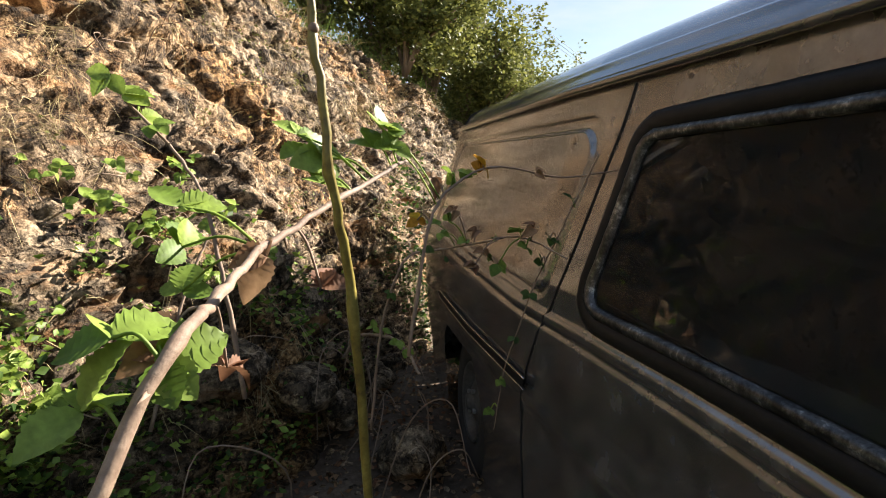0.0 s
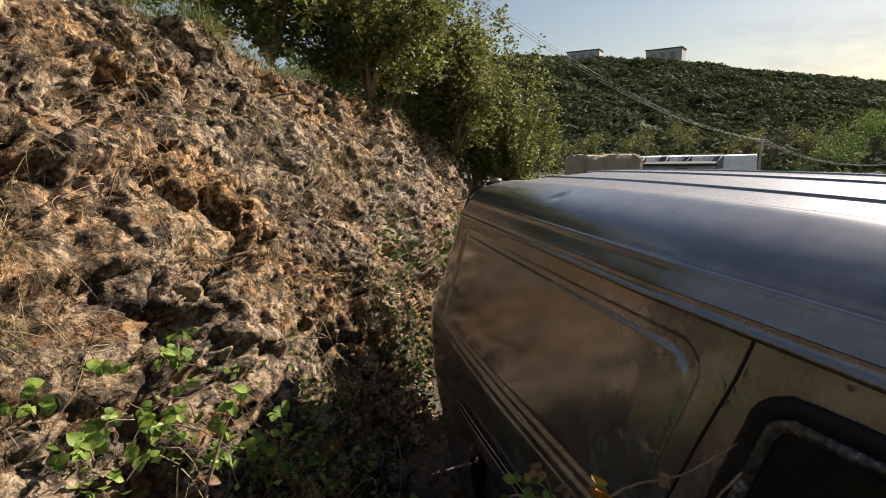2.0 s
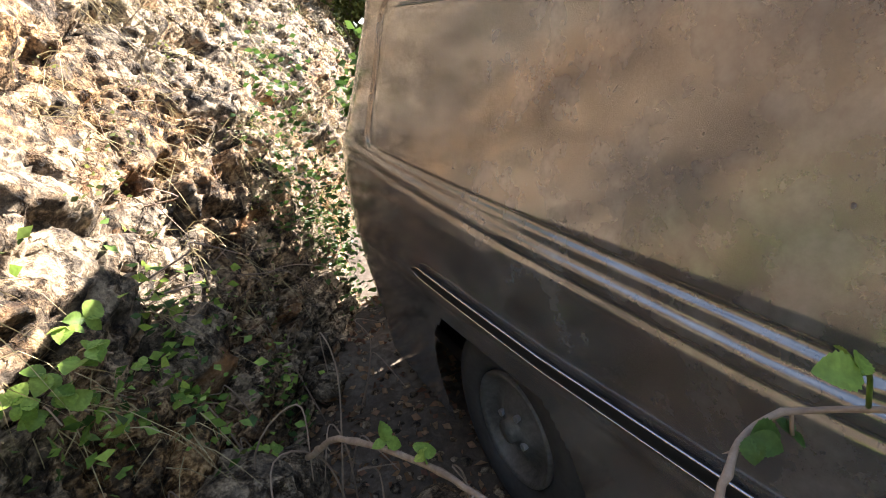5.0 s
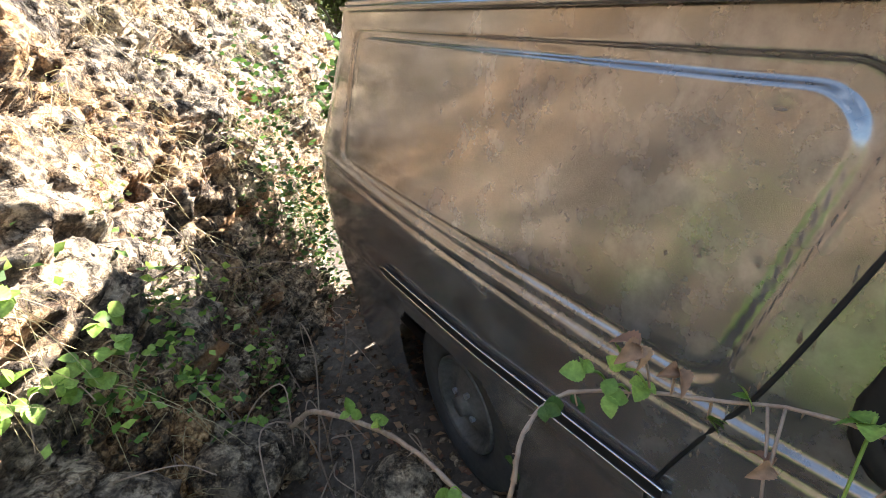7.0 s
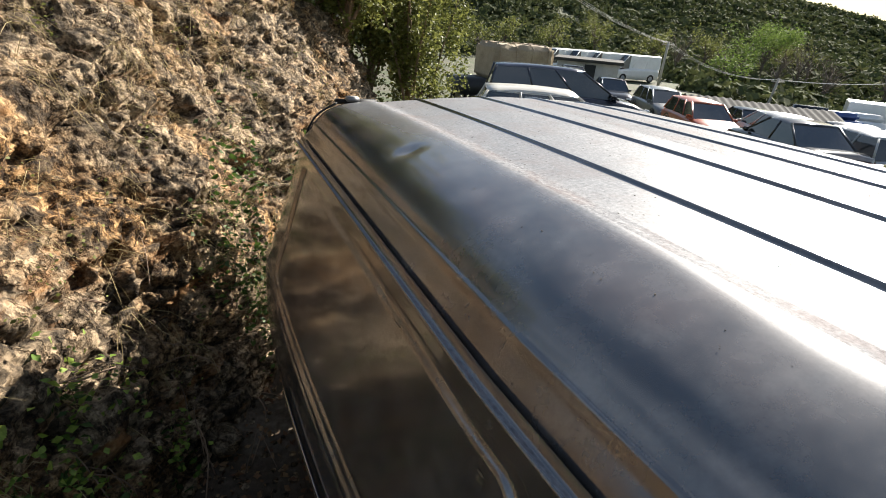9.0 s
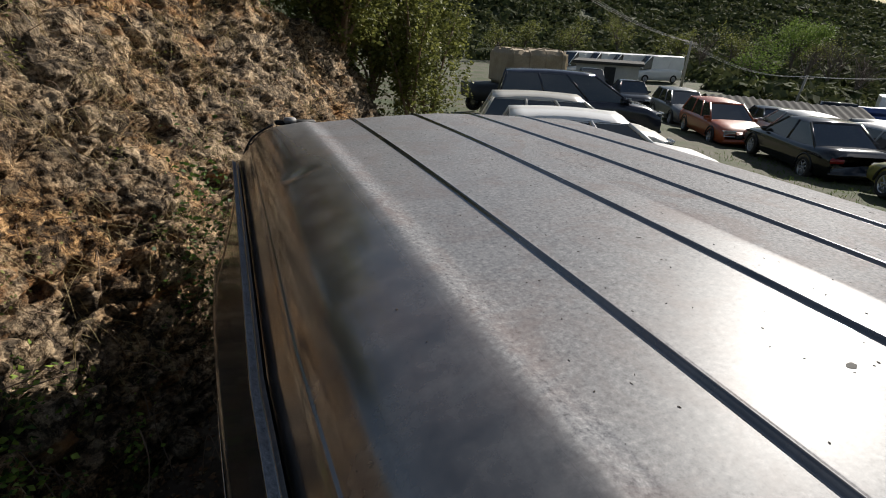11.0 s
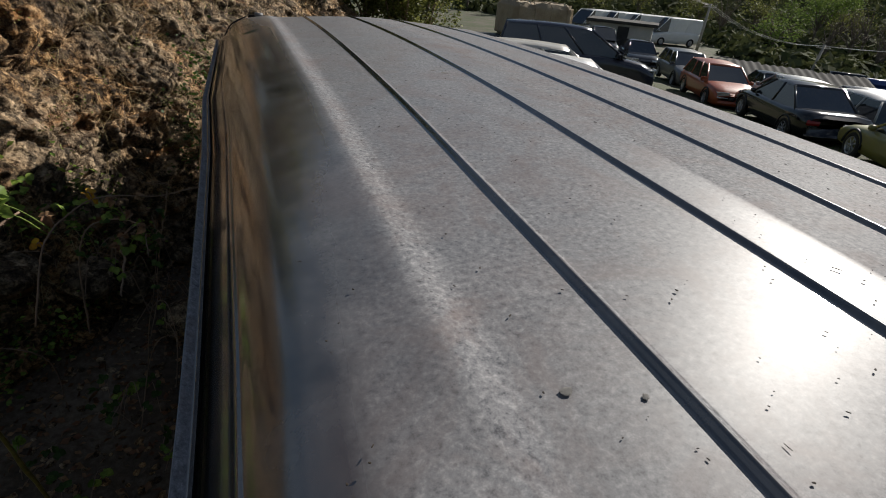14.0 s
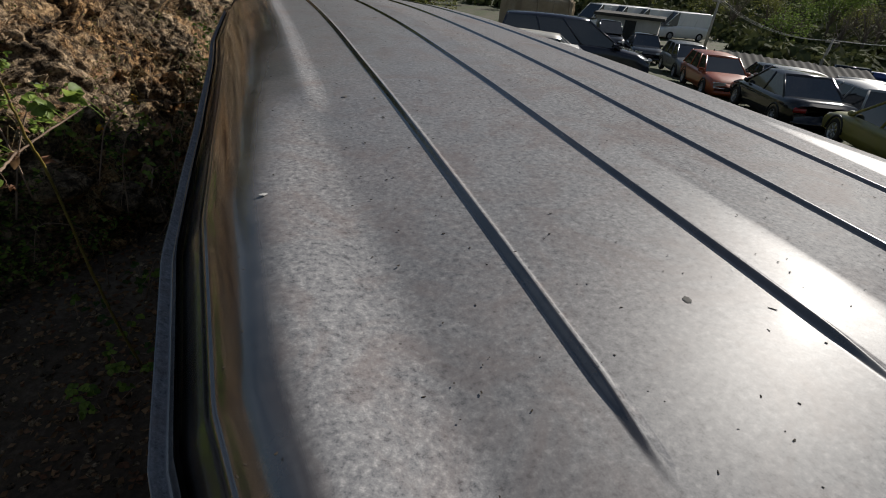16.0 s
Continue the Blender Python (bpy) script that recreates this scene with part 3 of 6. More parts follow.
def build_van():
    base = Vector((XC, 1.0, 0.30))
    van = thing("van", "abandoned brown-grey panel van parked against the rock cutting", "van", Matrix.Translation(base))

    def put(name, me, mat, parent=van, label="", smooth=True):
        ob = part(name, me, mat, parent, label, smooth)
        if parent == van:
            ob.location = -base
        return ob

    ys = np.concatenate([np.linspace(FRONT, -1.32, 40), np.linspace(-1.30, 0.95, 130), np.linspace(0.962, 2.98, 300), REAR - 0.20 + 0.20 * np.sin(np.linspace(0.03, 1.0, 22) * math.pi / 2)])
    zs = np.concatenate([np.linspace(0.42, 1.0, 34), np.linspace(1.006, 1.742, 185)])
    rx = []
    for a, b in zip((0.088,) + RIBS, RIBS + (1.822,)):
        lo, hi = (a if a == 0.088 else a + 0.017), (b if b == 1.822 else b - 0.017)
        rx += list(np.linspace(lo, hi, 30 if a == 0.088 or b == 1.822 else 12))
        if b != 1.822:
            rx += list(np.linspace(b - 0.0145, b + 0.0145, 13))
    rx = np.array(sorted(rx + list(np.linspace(0.1125, 0.1475, 17))))
    ny = len(ys)
    rows = []
    inset, drop = end_round(ys)
    for z in zs:
        x = side_x(z, ys) - pressed(ys, np.full(ny, z)) + inset
        rows.append(np.stack([x, ys + 0.10 * (1 - ((z - 1.1) / 0.65) ** 2) * smooth01((ys - 2.95) / 0.25), np.full(ny, z) - drop * smooth01((z - 1.3) / 0.45)], 1))
    taper = smooth01((ys + 1.24) / 0.13) * smooth01((3.15 - ys) / 0.06)
    soft = smooth01((ys + 0.38) / 0.25)
    for x in rx:
        m = x if x <= XC else 2 * XC - x
        z = np.interp(m, ROOF_X, ROOF_Z) + 0.0085 * np.exp(-((x - 0.368) / (0.060 if x < 0.368 else 0.022)) ** 2) * soft + 0.006 * math.exp(-((x - 0.130) / 0.005) ** 2)
        # the roof is bowed from end to end
        z = z + roof_bow(ys) * float(smooth01((m - 0.10) / 0.30))
        near = min(abs(x - r) for r in RIBS)
        z = z + 0.0072 * (0.5 + 0.5 * math.cos(math.pi * min(1, near / 0.0108))) * taper
        for x0, y0, s, k in ((0.245, 2.27, 0.03, 0.008), (0.62, 0.2, 0.35, 0.004), (1.0, -0.5, 0.4, 0.004), (0.3, -0.4, 0.12, 0.0015)):
            z = z - k * np.exp(-((x - x0) ** 2 + (ys - y0) ** 2) / s ** 2)
        sx = float(np.clip((0.50 - x) / 0.42, 0, 1) - np.clip((x - (2 * XC - 0.50)) / 0.42, 0, 1))
        rows.append(np.stack([x + inset * sx, ys, z - drop], 1))
    # unseen far flank; its lowest row is added to block sun under the van
    for z in (1.75, 1.65, 1.45, 1.27, 1.15, 0.8, 0.42, 0.12):
        x = 2 * XC - side_x(z) - inset
        rows.append(np.stack([x, ys, z - drop * smooth01((z - 1.3) / 0.45)], 1))
    nr = len(rows)
    v = np.concatenate(rows)
    f = grid_faces(nr, ny)
    mid = v[f].mean(1)
    lower = (f[:, 0] // ny) < len(zs)
    hole = lower & (round_poly(mid[:, 1], mid[:, 2], WINDOW, 0.09) < -0.012)
    arch = lower & ((mid[:, 1] - 2.23) ** 2 + (mid[:, 2] - 0.60) ** 2 < 0.33 ** 2) & (mid[:, 2] < 0.86)
    f = f[~(hole | arch)]
    ends = [list(range(ny - 1, nr * ny, ny))[::-1], list(range(0, nr * ny, ny))]
    me = from_arrays("body", v, f.tolist() + ends)
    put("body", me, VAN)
    put("floor_pan", boxed(0.12, 1.79, -2.0, 3.05, 0.50, 0.56), RUBBER)

    # rain gutter with its rolled lip
    gy = np.linspace(-1.55, 3.0, 120)
    gi, gd = end_round(gy)
    sec = [(0.086, 1.772), (0.086, 1.756), (0.070, 1.744), (0.062, 1.745), (0.057, 1.753), (0.0585, 1.761), (0.064, 1.757), (0.070, 1.752), (0.078, 1.758), (0.081, 1.772)]
    for name, flip in (("rain_gutter", False), ("rain_gutter", True)):
        gv = []
        for sx, sz in sec:
            x = sx + gi
            gv.append(np.stack([2 * XC - x if flip else x, gy, sz - gd + 0 * gy], 1))
        gv = np.concatenate(gv)
        put(name, from_arrays(name, gv, grid_faces(len(sec), len(gy))), VAN)

    def on_side(y, z, out=0.0):
        yy, zz = np.array([y], float), np.array([z], float)
        return (float(side_x(z, y) - pressed(yy, zz)[0] + end_round(yy)[0][0]) - out, y, z)

    def line(name, pts, r, mat, out=0.0, label="", n=40):
        return put(name, tube_mesh(name, [on_side(p[1], p[2], out) for p in spline([(0, *q) for q in pts], n)], r, 6), mat, van, label)

    # shut lines
    line("door_gap", [(1.226, 1.738), (1.252, 1.65), (1.300, 1.51), (1.372, 1.277), (1.425, 1.16), (1.495, 0.995), (1.51, 0.9), (1.51, 0.5)], 0.0045, RUBBER, -0.001, "black door shut line")
    put("tailgate_gap", tube_mesh("tailgate_gap", spline([(0.098, 3.03, 1.735), (0.128, 3.035, 1.806), (0.165, 3.05, 1.848), (0.24, 3.075, 1.885)], 24), 0.004, 6), RUBBER, van, "black tailgate shut line")
    # trim strip low on the flank
    ty = np.linspace(2.548, 1.47, 60)
    tz = np.interp(ty, (1.47, 2.0, 2.56), (0.985, 0.970, 0.982))
    wid = 0.016 * np.minimum(1, (2.56 - ty) / 0.05)
    tv = []
    for a, o in ((-1, 0.0), (-1, 0.007), (-0.5, 0.010), (0.5, 0.010), (1, 0.007), (1, 0.0)):
        tv.append(np.stack([side_x(tz + a * wid, ty) - pressed(ty, tz) - o, ty, tz + a * wid], 1))
    strip = put("trim_strip", from_arrays("trim_strip", np.concatenate(tv), grid_faces(6, 60)), RUBBER, van, "black trim strip with bright edges")
    for a in (-1, 1):
        pts = [(float(side_x(z + a * w, y) - pressed(np.array([y]), np.array([z]))[0]) - 0.008, y, z + a * w) for y, z, w in zip(ty, tz, wid)]
        part("bright_edge", tube_mesh("bright_edge", pts, 0.0028, 5), CHROME, strip)

    # window: rubber seal, worn metal bead, pane
    def ring_points(off, out, n=96):
        c = np.mean(WINDOW, axis=0)
        res = []
        for a in np.linspace(0, 2 * np.pi, n, endpoint=False):
            d = np.array((math.cos(a) * 1.3, math.sin(a) * 0.55))
            ts = np.linspace(0.02, 1.2, 500)
            yy, zz = c[0] + ts * d[0], c[1] + ts * d[1]
            k = np.argmax(round_poly(yy, zz, WINDOW, 0.09) > off)
            res.append((float(side_x(zz[k], yy[k])) + float(end_round(np.array([yy[k]]))[0][0]) - out, yy[k], zz[k]))
        return np.array(res)

    def band(name, offs, mat, parent, label=""):
        rings = [ring_points(o, q) for o, q in offs]
        n = len(rings[0])
        vv = np.concatenate(rings)
        ff = []
        for i in range(len(rings) - 1):
            for k in range(n):
                ff.append((i * n + k, i * n + (k + 1) % n, (i + 1) * n + (k + 1) % n, (i + 1) * n + k))
        ob = put(name, from_arrays(name, vv, np.array(ff)), mat, parent, label)
        if parent != van:
            ob.location = (0, 0, 0)
        return ob
    win = band("window", [(0.006, -0.01), (0.006, 0.006), (-0.004, 0.010), (-0.028, 0.008), (-0.034, -0.012)], RUBBER, van, "door window in a black rubber seal")
    band("metal_bead", [(-0.030, 0.003), (-0.031, 0.011), (-0.040, 0.014), (-0.050, 0.011), (-0.052, -0.008)], BEAD, win, "worn grey metal bead")
    pane = ring_points(-0.045, 0.000)
    pv = np.concatenate([pane, pane + np.array([0.005, 0, 0])])
    n = len(pane)
    fs = [list(range(n)), list(range(2 * n - 1, n - 1, -1))] + [(k, n + k, n + (k + 1) % n, (k + 1) % n) for k in range(n)]
    pb = bmesh.new()
    pb.from_mesh(from_arrays("pane", pv, fs))
    bmesh.ops.recalc_face_normals(pb, faces=pb.faces)
    gl = part("pane", pb, PANE, win, "dusty dark glass pane", False)
    gl.visible_shadow = False

    # tailgate hinge
    put("hinge", boxed(0.285, 0.335, 3.085, 3.125, 1.885, 1.905, 0.004), STEEL, van, "bare metal tailgate hinge")
    put("hinge_recess", boxed(0.25, 0.42, 3.12, 3.165, 1.872, 1.888, 0.004), RUBBER)

    # rear wheel
    wheel = thing("wheel", "", "")
    wheel.parent = van
    wheel.location = Vector((0.03, 2.23, 0.585)) - base

    def lathe(name, prof, mat, label="", n=40):
        vv, ff = [], []
        for x, r in prof:
            for k in range(n):
                a = 2 * math.pi * k / n
                vv.append((x, r * math.cos(a), r * math.sin(a)))
        for i in range(len(prof) - 1):
            for k in range(n):
                ff.append((i * n + k, (i + 1) * n + k, (i + 1) * n + (k + 1) % n, i * n + (k + 1) % n))
        return part(name, from_arrays(name, np.array(vv), np.array(ff)), mat, wheel, label)
    lathe("tyre", [(0.17, 0.17), (0.17, 0.24), (0.14, 0.285), (0.10, 0.295), (0.04, 0.295), (0.0, 0.28), (-0.01, 0.24), (-0.008, 0.19), (0.01, 0.165), (0.17, 0.165)], TYRE)
    lathe("rim", [(0.17, 0.165), (0.0, 0.165), (-0.006, 0.158), (0.004, 0.148), (0.03, 0.13), (0.035, 0.105), (0.012, 0.07), (0.004, 0.05), (0.0, 0.035), (-0.02, 0.032), (-0.024, 0.0)], RIMSTEEL, "dirty grey steel rim")
    for k in range(4):
        a = k * math.pi / 2 + 0.4
        b = bmesh.new()
        bmesh.ops.create_cone(b, cap_ends=True, segments=6, radius1=0.011, radius2=0.009, depth=0.018, matrix=Matrix.Translation((0.004, 0.055 * math.cos(a), 0.055 * math.sin(a))) @ Matrix.Rotation(math.pi / 2, 4, "Y"))
        part("wheel_nut", b, STEEL, wheel, smooth=False)
    return van


BEAD = speckled("worn_bead", [(0.42, (0.022, 0.022, 0.022)), (0.54, (0.10, 0.10, 0.098)), (0.66, (0.48, 0.48, 0.47))], 14, 0.35, 90, 0.2, 0.001, 0.6)
PANE = glass_material("dusty_glass")
principled(PANE).inputs["Transmission Weight"].default_value = 0.92
principled(PANE).inputs["Base Color"].default_value = (0.13, 0.137, 0.134, 1)
principled(PANE).inputs["IOR"].default_value = 1.18
van = build_van()


# ---- the yard: parked cars, vans, sheds, poles ----
LAMP = material("lamp_glass", (0.7, 0.7, 0.68), 0.1, 0.3)
TAIL = material("tail_lamp_red", (0.25, 0.012, 0.012), 0.2)
PLASTIC = speckled("black_plastic", [(0.35, (0.012, 0.012, 0.012)), (0.7, (0.035, 0.035, 0.035))], 5, 0.55, 40, 0.1, 0.002)
ALLOY = material("alloy_rim", (0.45, 0.45, 0.46), 0.3, 0.9)
COLOURS = {}


def car_paint(name, base, rough=0.28, dusty=0.3):
    if name not in COLOURS:
        COLOURS[name] = paint(name, base, rough, dusty=dusty)
    return COLOURS[name]


def section_loft(stations, n=14):
    """Loft of rounded box sections along x. Each: x, half width at the sill, at the waist, z of sill, waist and top, half width at the top."""
    v, f = [], []
    for x, ws, ww, zs, zw, zt, wt in stations:
        ring = [(-wt * 0.55, zt + 0.012), (-wt, zt - 0.01), (-ww * 0.985, zw + 0.35 * (zt - zw)), (-ww, zw - 0.05), (-ww * 0.99, 0.5 * (zs + zw)), (-ws, zs + 0.04), (-ws * 0.9, zs)]
        ring = [(y, z) for y, z in ring]
        full = ring + [(-y, z) for y, z in reversed(ring)]
        v += [(x, y, z) for y, z in full]
    k = 14
    m = len(stations)
    for i in range(m - 1):
        for j in range(k):
            f.append((i * k + j, i * k + (j + 1) % k, (i + 1) * k + (j + 1) % k, (i + 1) * k + j))
    f.append(tuple(range(k)))
    f.append(tuple(reversed(range((m - 1) * k, m * k))))
    return from_arrays("loft", np.array(v), f)


WHEELS = {}


def wheel_parts(parent, x, y, r, out):
    """A wheel under a car: tyre, rim with spokes. out: +1 or -1, the side that it faces."""
    w = new("wheel")
    w.parent = parent
    w.location = (x, y, r)
    key = round(r, 2)
    if key not in WHEELS:
        def lathe(prof, n=24):
            vv, ff = [], []
            for yy, rr in prof:
                for q in range(n):
                    a = 2 * math.pi * q / n
                    vv.append((rr * math.cos(a), yy, rr * math.sin(a)))
            for i in range(len(prof) - 1):
                for q in range(n):
                    ff.append((i * n + q, i * n + (q + 1) % n, (i + 1) * n + (q + 1) % n, (i + 1) * n + q))
            return from_arrays("lathe", np.array(vv), np.array(ff))
        tyre = lathe([(-0.1, r * 0.66), (-0.1, r * 0.9), (-0.07, r), (0.07, r), (0.1, r * 0.9), (0.105, r * 0.7), (0.08, r * 0.66)])
        tyre.materials.append(TYRE)
        b = bmesh.new()
        lip = lathe([(0.0, r * 0.66), (0.092, r * 0.67), (0.098, r * 0.63), (0.06, r * 0.58), (0.02, r * 0.56), (0.015, 0.0)])
        b.from_mesh(lip)
        for q in range(7):
            a = 2 * math.pi * q / 7
            mm = Matrix.Rotation(a, 4, "Y") @ Matrix.Translation((r * 0.33, 0.07, 0)) @ Matrix.Diagonal((r * 0.6, 0.03, r * 0.11, 1))
            bmesh.ops.create_cube(b, size=1.0, matrix=mm)
        bmesh.ops.create_cone(b, cap_ends=True, segments=12, radius1=r * 0.16, radius2=r * 0.13, depth=0.05, matrix=Matrix.Translation((0, 0.075, 0)) @ Matrix.Rotation(-math.pi / 2, 4, "X"))
        rim = bpy.data.meshes.new("rim")
        b.to_mesh(rim)
        b.free()
        rim.materials.append(ALLOY)
        WHEELS[key] = (tyre, rim)
    if out < 0:
        w.rotation_euler = (0, 0, math.pi)
    for nm, me in zip(("tyre", "rim"), WHEELS[key]):
        part(nm, me, None, w)


def car(name, label, category, at, heading, colour, length=4.4, width=1.74, height=1.42, shape="saloon", ground=None, group="cars parked in the yard"):
    """A parked car, front along its heading (degrees from north to east)."""
    h = radians(heading)
    z = float(ground_height(np.array([at[0]]), np.array([at[1]]))[0]) if ground is None else ground
    m = Matrix.Translation((at[0], at[1], z)) @ Matrix.Rotation(math.pi / 2 - h, 4, "Z")
    c = thing(name, label, category, m, group)
    L, W, H = length / 2, width / 2, height
    waist = H * (0.62 if shape != "van" else 0.52)
    hood = {"saloon": 0.60, "hatch": 0.62, "mpv": 0.60, "van": 0.50, "pickup": 0.55}[shape] * H
    tail = {"saloon": 0.66, "hatch": 0.60, "mpv": 0.60, "van": 0.52, "pickup": 0.55}[shape] * H
    st = [(-L, W * 0.78, W * 0.84, 0.34, tail * 0.72, tail * 0.88, W * 0.72), (-L + 0.06, W * 0.86, W * 0.93, 0.26, tail * 0.75, tail * 0.97, W * 0.82), (-L * 0.80, W * 0.92, W * 0.99, 0.22, tail * 0.8, tail, W * 0.88),
          (-L * 0.45, W * 0.94, W, 0.2, waist * 0.82, waist, W * 0.92), (L * 0.25, W * 0.94, W, 0.2, waist * 0.82, waist, W * 0.92), (L * 0.45, W * 0.94, W * 0.99, 0.2, hood * 0.86, hood * 1.02, W * 0.88),
          (L * 0.80, W * 0.9, W * 0.96, 0.2, hood * 0.78, hood * 0.92, W * 0.8), (L - 0.08, W * 0.84, W * 0.88, 0.22, hood * 0.62, hood * 0.78, W * 0.72), (L, W * 0.74, W * 0.78, 0.3, hood * 0.56, hood * 0.66, W * 0.62)]
    part("body", section_loft(st), colour, c)
    # cabin: glass all round under a painted roof, with pillars
    cab = {"saloon": (-0.70, -0.36, 0.10, 0.46), "hatch": (-0.93, -0.80, 0.08, 0.46), "mpv": (-0.96, -0.88, 0.14, 0.60), "van": (-0.99, -0.97, 0.42, 0.86), "pickup": (-0.20, -0.12, 0.16, 0.46)}[shape]
    x0, x1, x2, x3 = (q * L for q in cab)
    wb, wt = W * 0.90, W * 0.70 if shape != "van" else W * 0.82
    zb, zr = waist - 0.03, H - 0.03
    gv = [(x0, -wb, zb), (x3, -wb, zb), (x3, wb, zb), (x0, wb, zb), (x1, -wt, zr), (x2, -wt, zr), (x2, wt, zr), (x1, wt, zr)]
    if shape == "van":
        sv = [(x0, -wb - 0.004, zb), (x2 - 0.1, -wb - 0.004, zb), (x2 - 0.1, wb + 0.004, zb), (x0, wb + 0.004, zb), (x1, -wt - 0.006, zr), (x2 - 0.2, -wt - 0.006, zr), (x2 - 0.2, wt + 0.006, zr), (x1, wt + 0.006, zr)]
        part("load_box", from_arrays("load_box", np.array(sv), [(0, 1, 5, 4), (2, 3, 7, 6), (3, 0, 4, 7), (4, 5, 6, 7), (1, 2, 6, 5)]), colour, c, smooth=False)
        for s in (-1, 1):
            q = [(x2 - 0.1, s * wb, zb), (x3, s * wb, zb), (x2, s * wt, zr), (x2 - 0.2, s * wt, zr)]
            part("side_window", from_arrays("side_window", np.array(q), [(0, 1, 2, 3)]), CARGLASS, c, smooth=False)
        part("windscreen", from_arrays("windscreen", np.array([gv[i] for i in (1, 2, 6, 5)]), [(0, 1, 2, 3)]), CARGLASS, c, smooth=False)
    for nm, q in () if shape == "van" else (("side_window", (0, 1, 5, 4)), ("windscreen", (1, 2, 6, 5)), ("side_window", (2, 3, 7, 6)), ("rear_window", (3, 0, 4, 7))):
        part(nm, from_arrays(nm, np.array([gv[i] for i in q]), [(0, 1, 2, 3)]), CARGLASS, c, smooth=False)
    n = 9
    pr = []
    for i in range(n):
        t = i / (n - 1)
        x = x1 - 0.02 + (x2 - x1 + 0.04) * t
        bow = 0.035 * math.sin(math.pi * t)
        pr.append([(x, -wt - 0.015, zr - 0.02), (x, -wt * 0.92, zr + 0.018 + bow), (x, 0, zr + 0.035 + bow), (x, wt * 0.92, zr + 0.018 + bow), (x, wt + 0.015, zr - 0.02)])
    rv = np.array(pr).reshape(-1, 3)
    roof = from_arrays("roof", rv, grid_faces(n, 5).tolist() + [tuple(range(5)), tuple(range((n - 1) * 5, n * 5))[::-1]])
    part("roof", roof, colour, c)
    for s in (-1, 1):
        lines = [((x3, s * wb, zb), (x2, s * wt, zr)), ((x0, s * wb, zb), (x1, s * wt, zr))]
        for k in ((0.5,) if shape in ("saloon", "pickup") else (0.36, 0.68)):
            lines.append(((x0 + (x3 - x0) * k, s * wb, zb), (x1 + (x2 - x1) * k, s * wt, zr)))
        for a, e in lines:
            part("pillar", tube_mesh("pillar", [a, e], 0.032, 6), colour, c)
        part("side_mirror", boxed(x3 - 0.28, x3 - 0.14, s * (wb + 0.02), s * (wb + 0.16), zb + 0.02, zb + 0.13, 0.02), colour, c)
        for xx in (-0.62, 0.60):
            wheel_parts(c, xx * L, s * (W - 0.10), 0.31 if H < 1.6 else 0.34, s)
            part("wheel_arch", tube_mesh("wheel_arch", [(xx * L + 0.37 * math.cos(a), s * (W * 0.985), 0.31 + 0.37 * math.sin(a)) for a in np.linspace(0, math.pi, 13)], 0.03, 5), PLASTIC, c)
        part("headlight", boxed(L - 0.30, L - 0.02, s * W * 0.42, s * W * 0.80, hood * 0.60, hood * 0.78, 0.03), LAMP, c)
        part("tail_light", boxed(-L - 0.012, -L + 0.16, s * W * 0.52, s * W * 0.88, tail * 0.66, tail * 0.82, 0.02), TAIL, c)
    part("grille", boxed(L - 0.05, L + 0.012, -W * 0.38, W * 0.38, hood * 0.46, hood * 0.64, 0.015), PLASTIC, c)
    part("front_bumper", boxed(L - 0.14, L + 0.05, -W * 0.80, W * 0.80, 0.26, 0.40, 0.04), PLASTIC if shape in ("van", "pickup") else colour, c)
    part("rear_bumper", boxed(-L - 0.05, -L + 0.14, -W * 0.84, W * 0.84, 0.28, 0.44, 0.04), PLASTIC if shape in ("van", "pickup") else colour, c)
    return c


NAVY = car_paint("navy_paint", (0.014, 0.017, 0.034), 0.14, 0.10)
BLACK = car_paint("black_paint", (0.006, 0.006, 0.0065), 0.10, 0.04)
WHITE = car_paint("white_paint", (0.80, 0.79, 0.77), 0.3, 0.12)
BEIGE = car_paint("beige_paint", (0.55, 0.52, 0.46), 0.3)
ORANGE = car_paint("copper_paint", (0.36, 0.075, 0.018), 0.3, 0.12)
SILVER = car_paint("silver_paint", (0.35, 0.36, 0.37), 0.3)
GREY = car_paint("grey_paint", (0.10, 0.105, 0.11), 0.28)
OLIVE = car_paint("olive_paint", (0.22, 0.20, 0.04), 0.35)
BLUE = car_paint("blue_paint", (0.03, 0.07, 0.25), 0.3)

car("minivan", "dark navy seven-seat minivan with dusty glass", "car", (10.3, 15.3), 116, NAVY, 5.1, 1.92, 1.90, "mpv")
car("hatchback", "dusty beige hatchback parked beside the minivan", "car", (7.1, 10.9), 116, BEIGE, 4.3, 1.72, 1.42, "hatch")
car("hatchback", "dusty white hatchback with a pale windscreen", "car", (5.9, 8.0), 117, WHITE, 4.1, 1.70, 1.38, "hatch")
car("estate_car", "copper-orange old estate car", "car", (17.4, 15.9), 206, ORANGE, 4.5, 1.72, 1.38, "hatch")
car("saloon_car", "glossy black saloon car with alloy wheels", "car", (15.6, 11.1), 25, BLACK, 4.8, 1.86, 1.42, "saloon")
car("estate_car", "dark grey estate car beside the orange one", "car", (20.0, 20.6), 206, GREY, 4.5, 1.74, 1.42, "hatch")
car("saloon_car", "black saloon with a silver windscreen shade", "car", (21.6, 26.2), 208, BLACK, 4.5, 1.76, 1.42, "saloon")
car("pickup_truck", "black pickup at the end of the row", "pickup", (22.6, 31.5), 205, BLACK, 4.9, 1.8, 1.75, "pickup")
car("hatchback", "grey hatchback behind the minivan", "car", (15.8, 24.0), 165, SILVER, 4.2, 1.74, 1.6, "hatch")
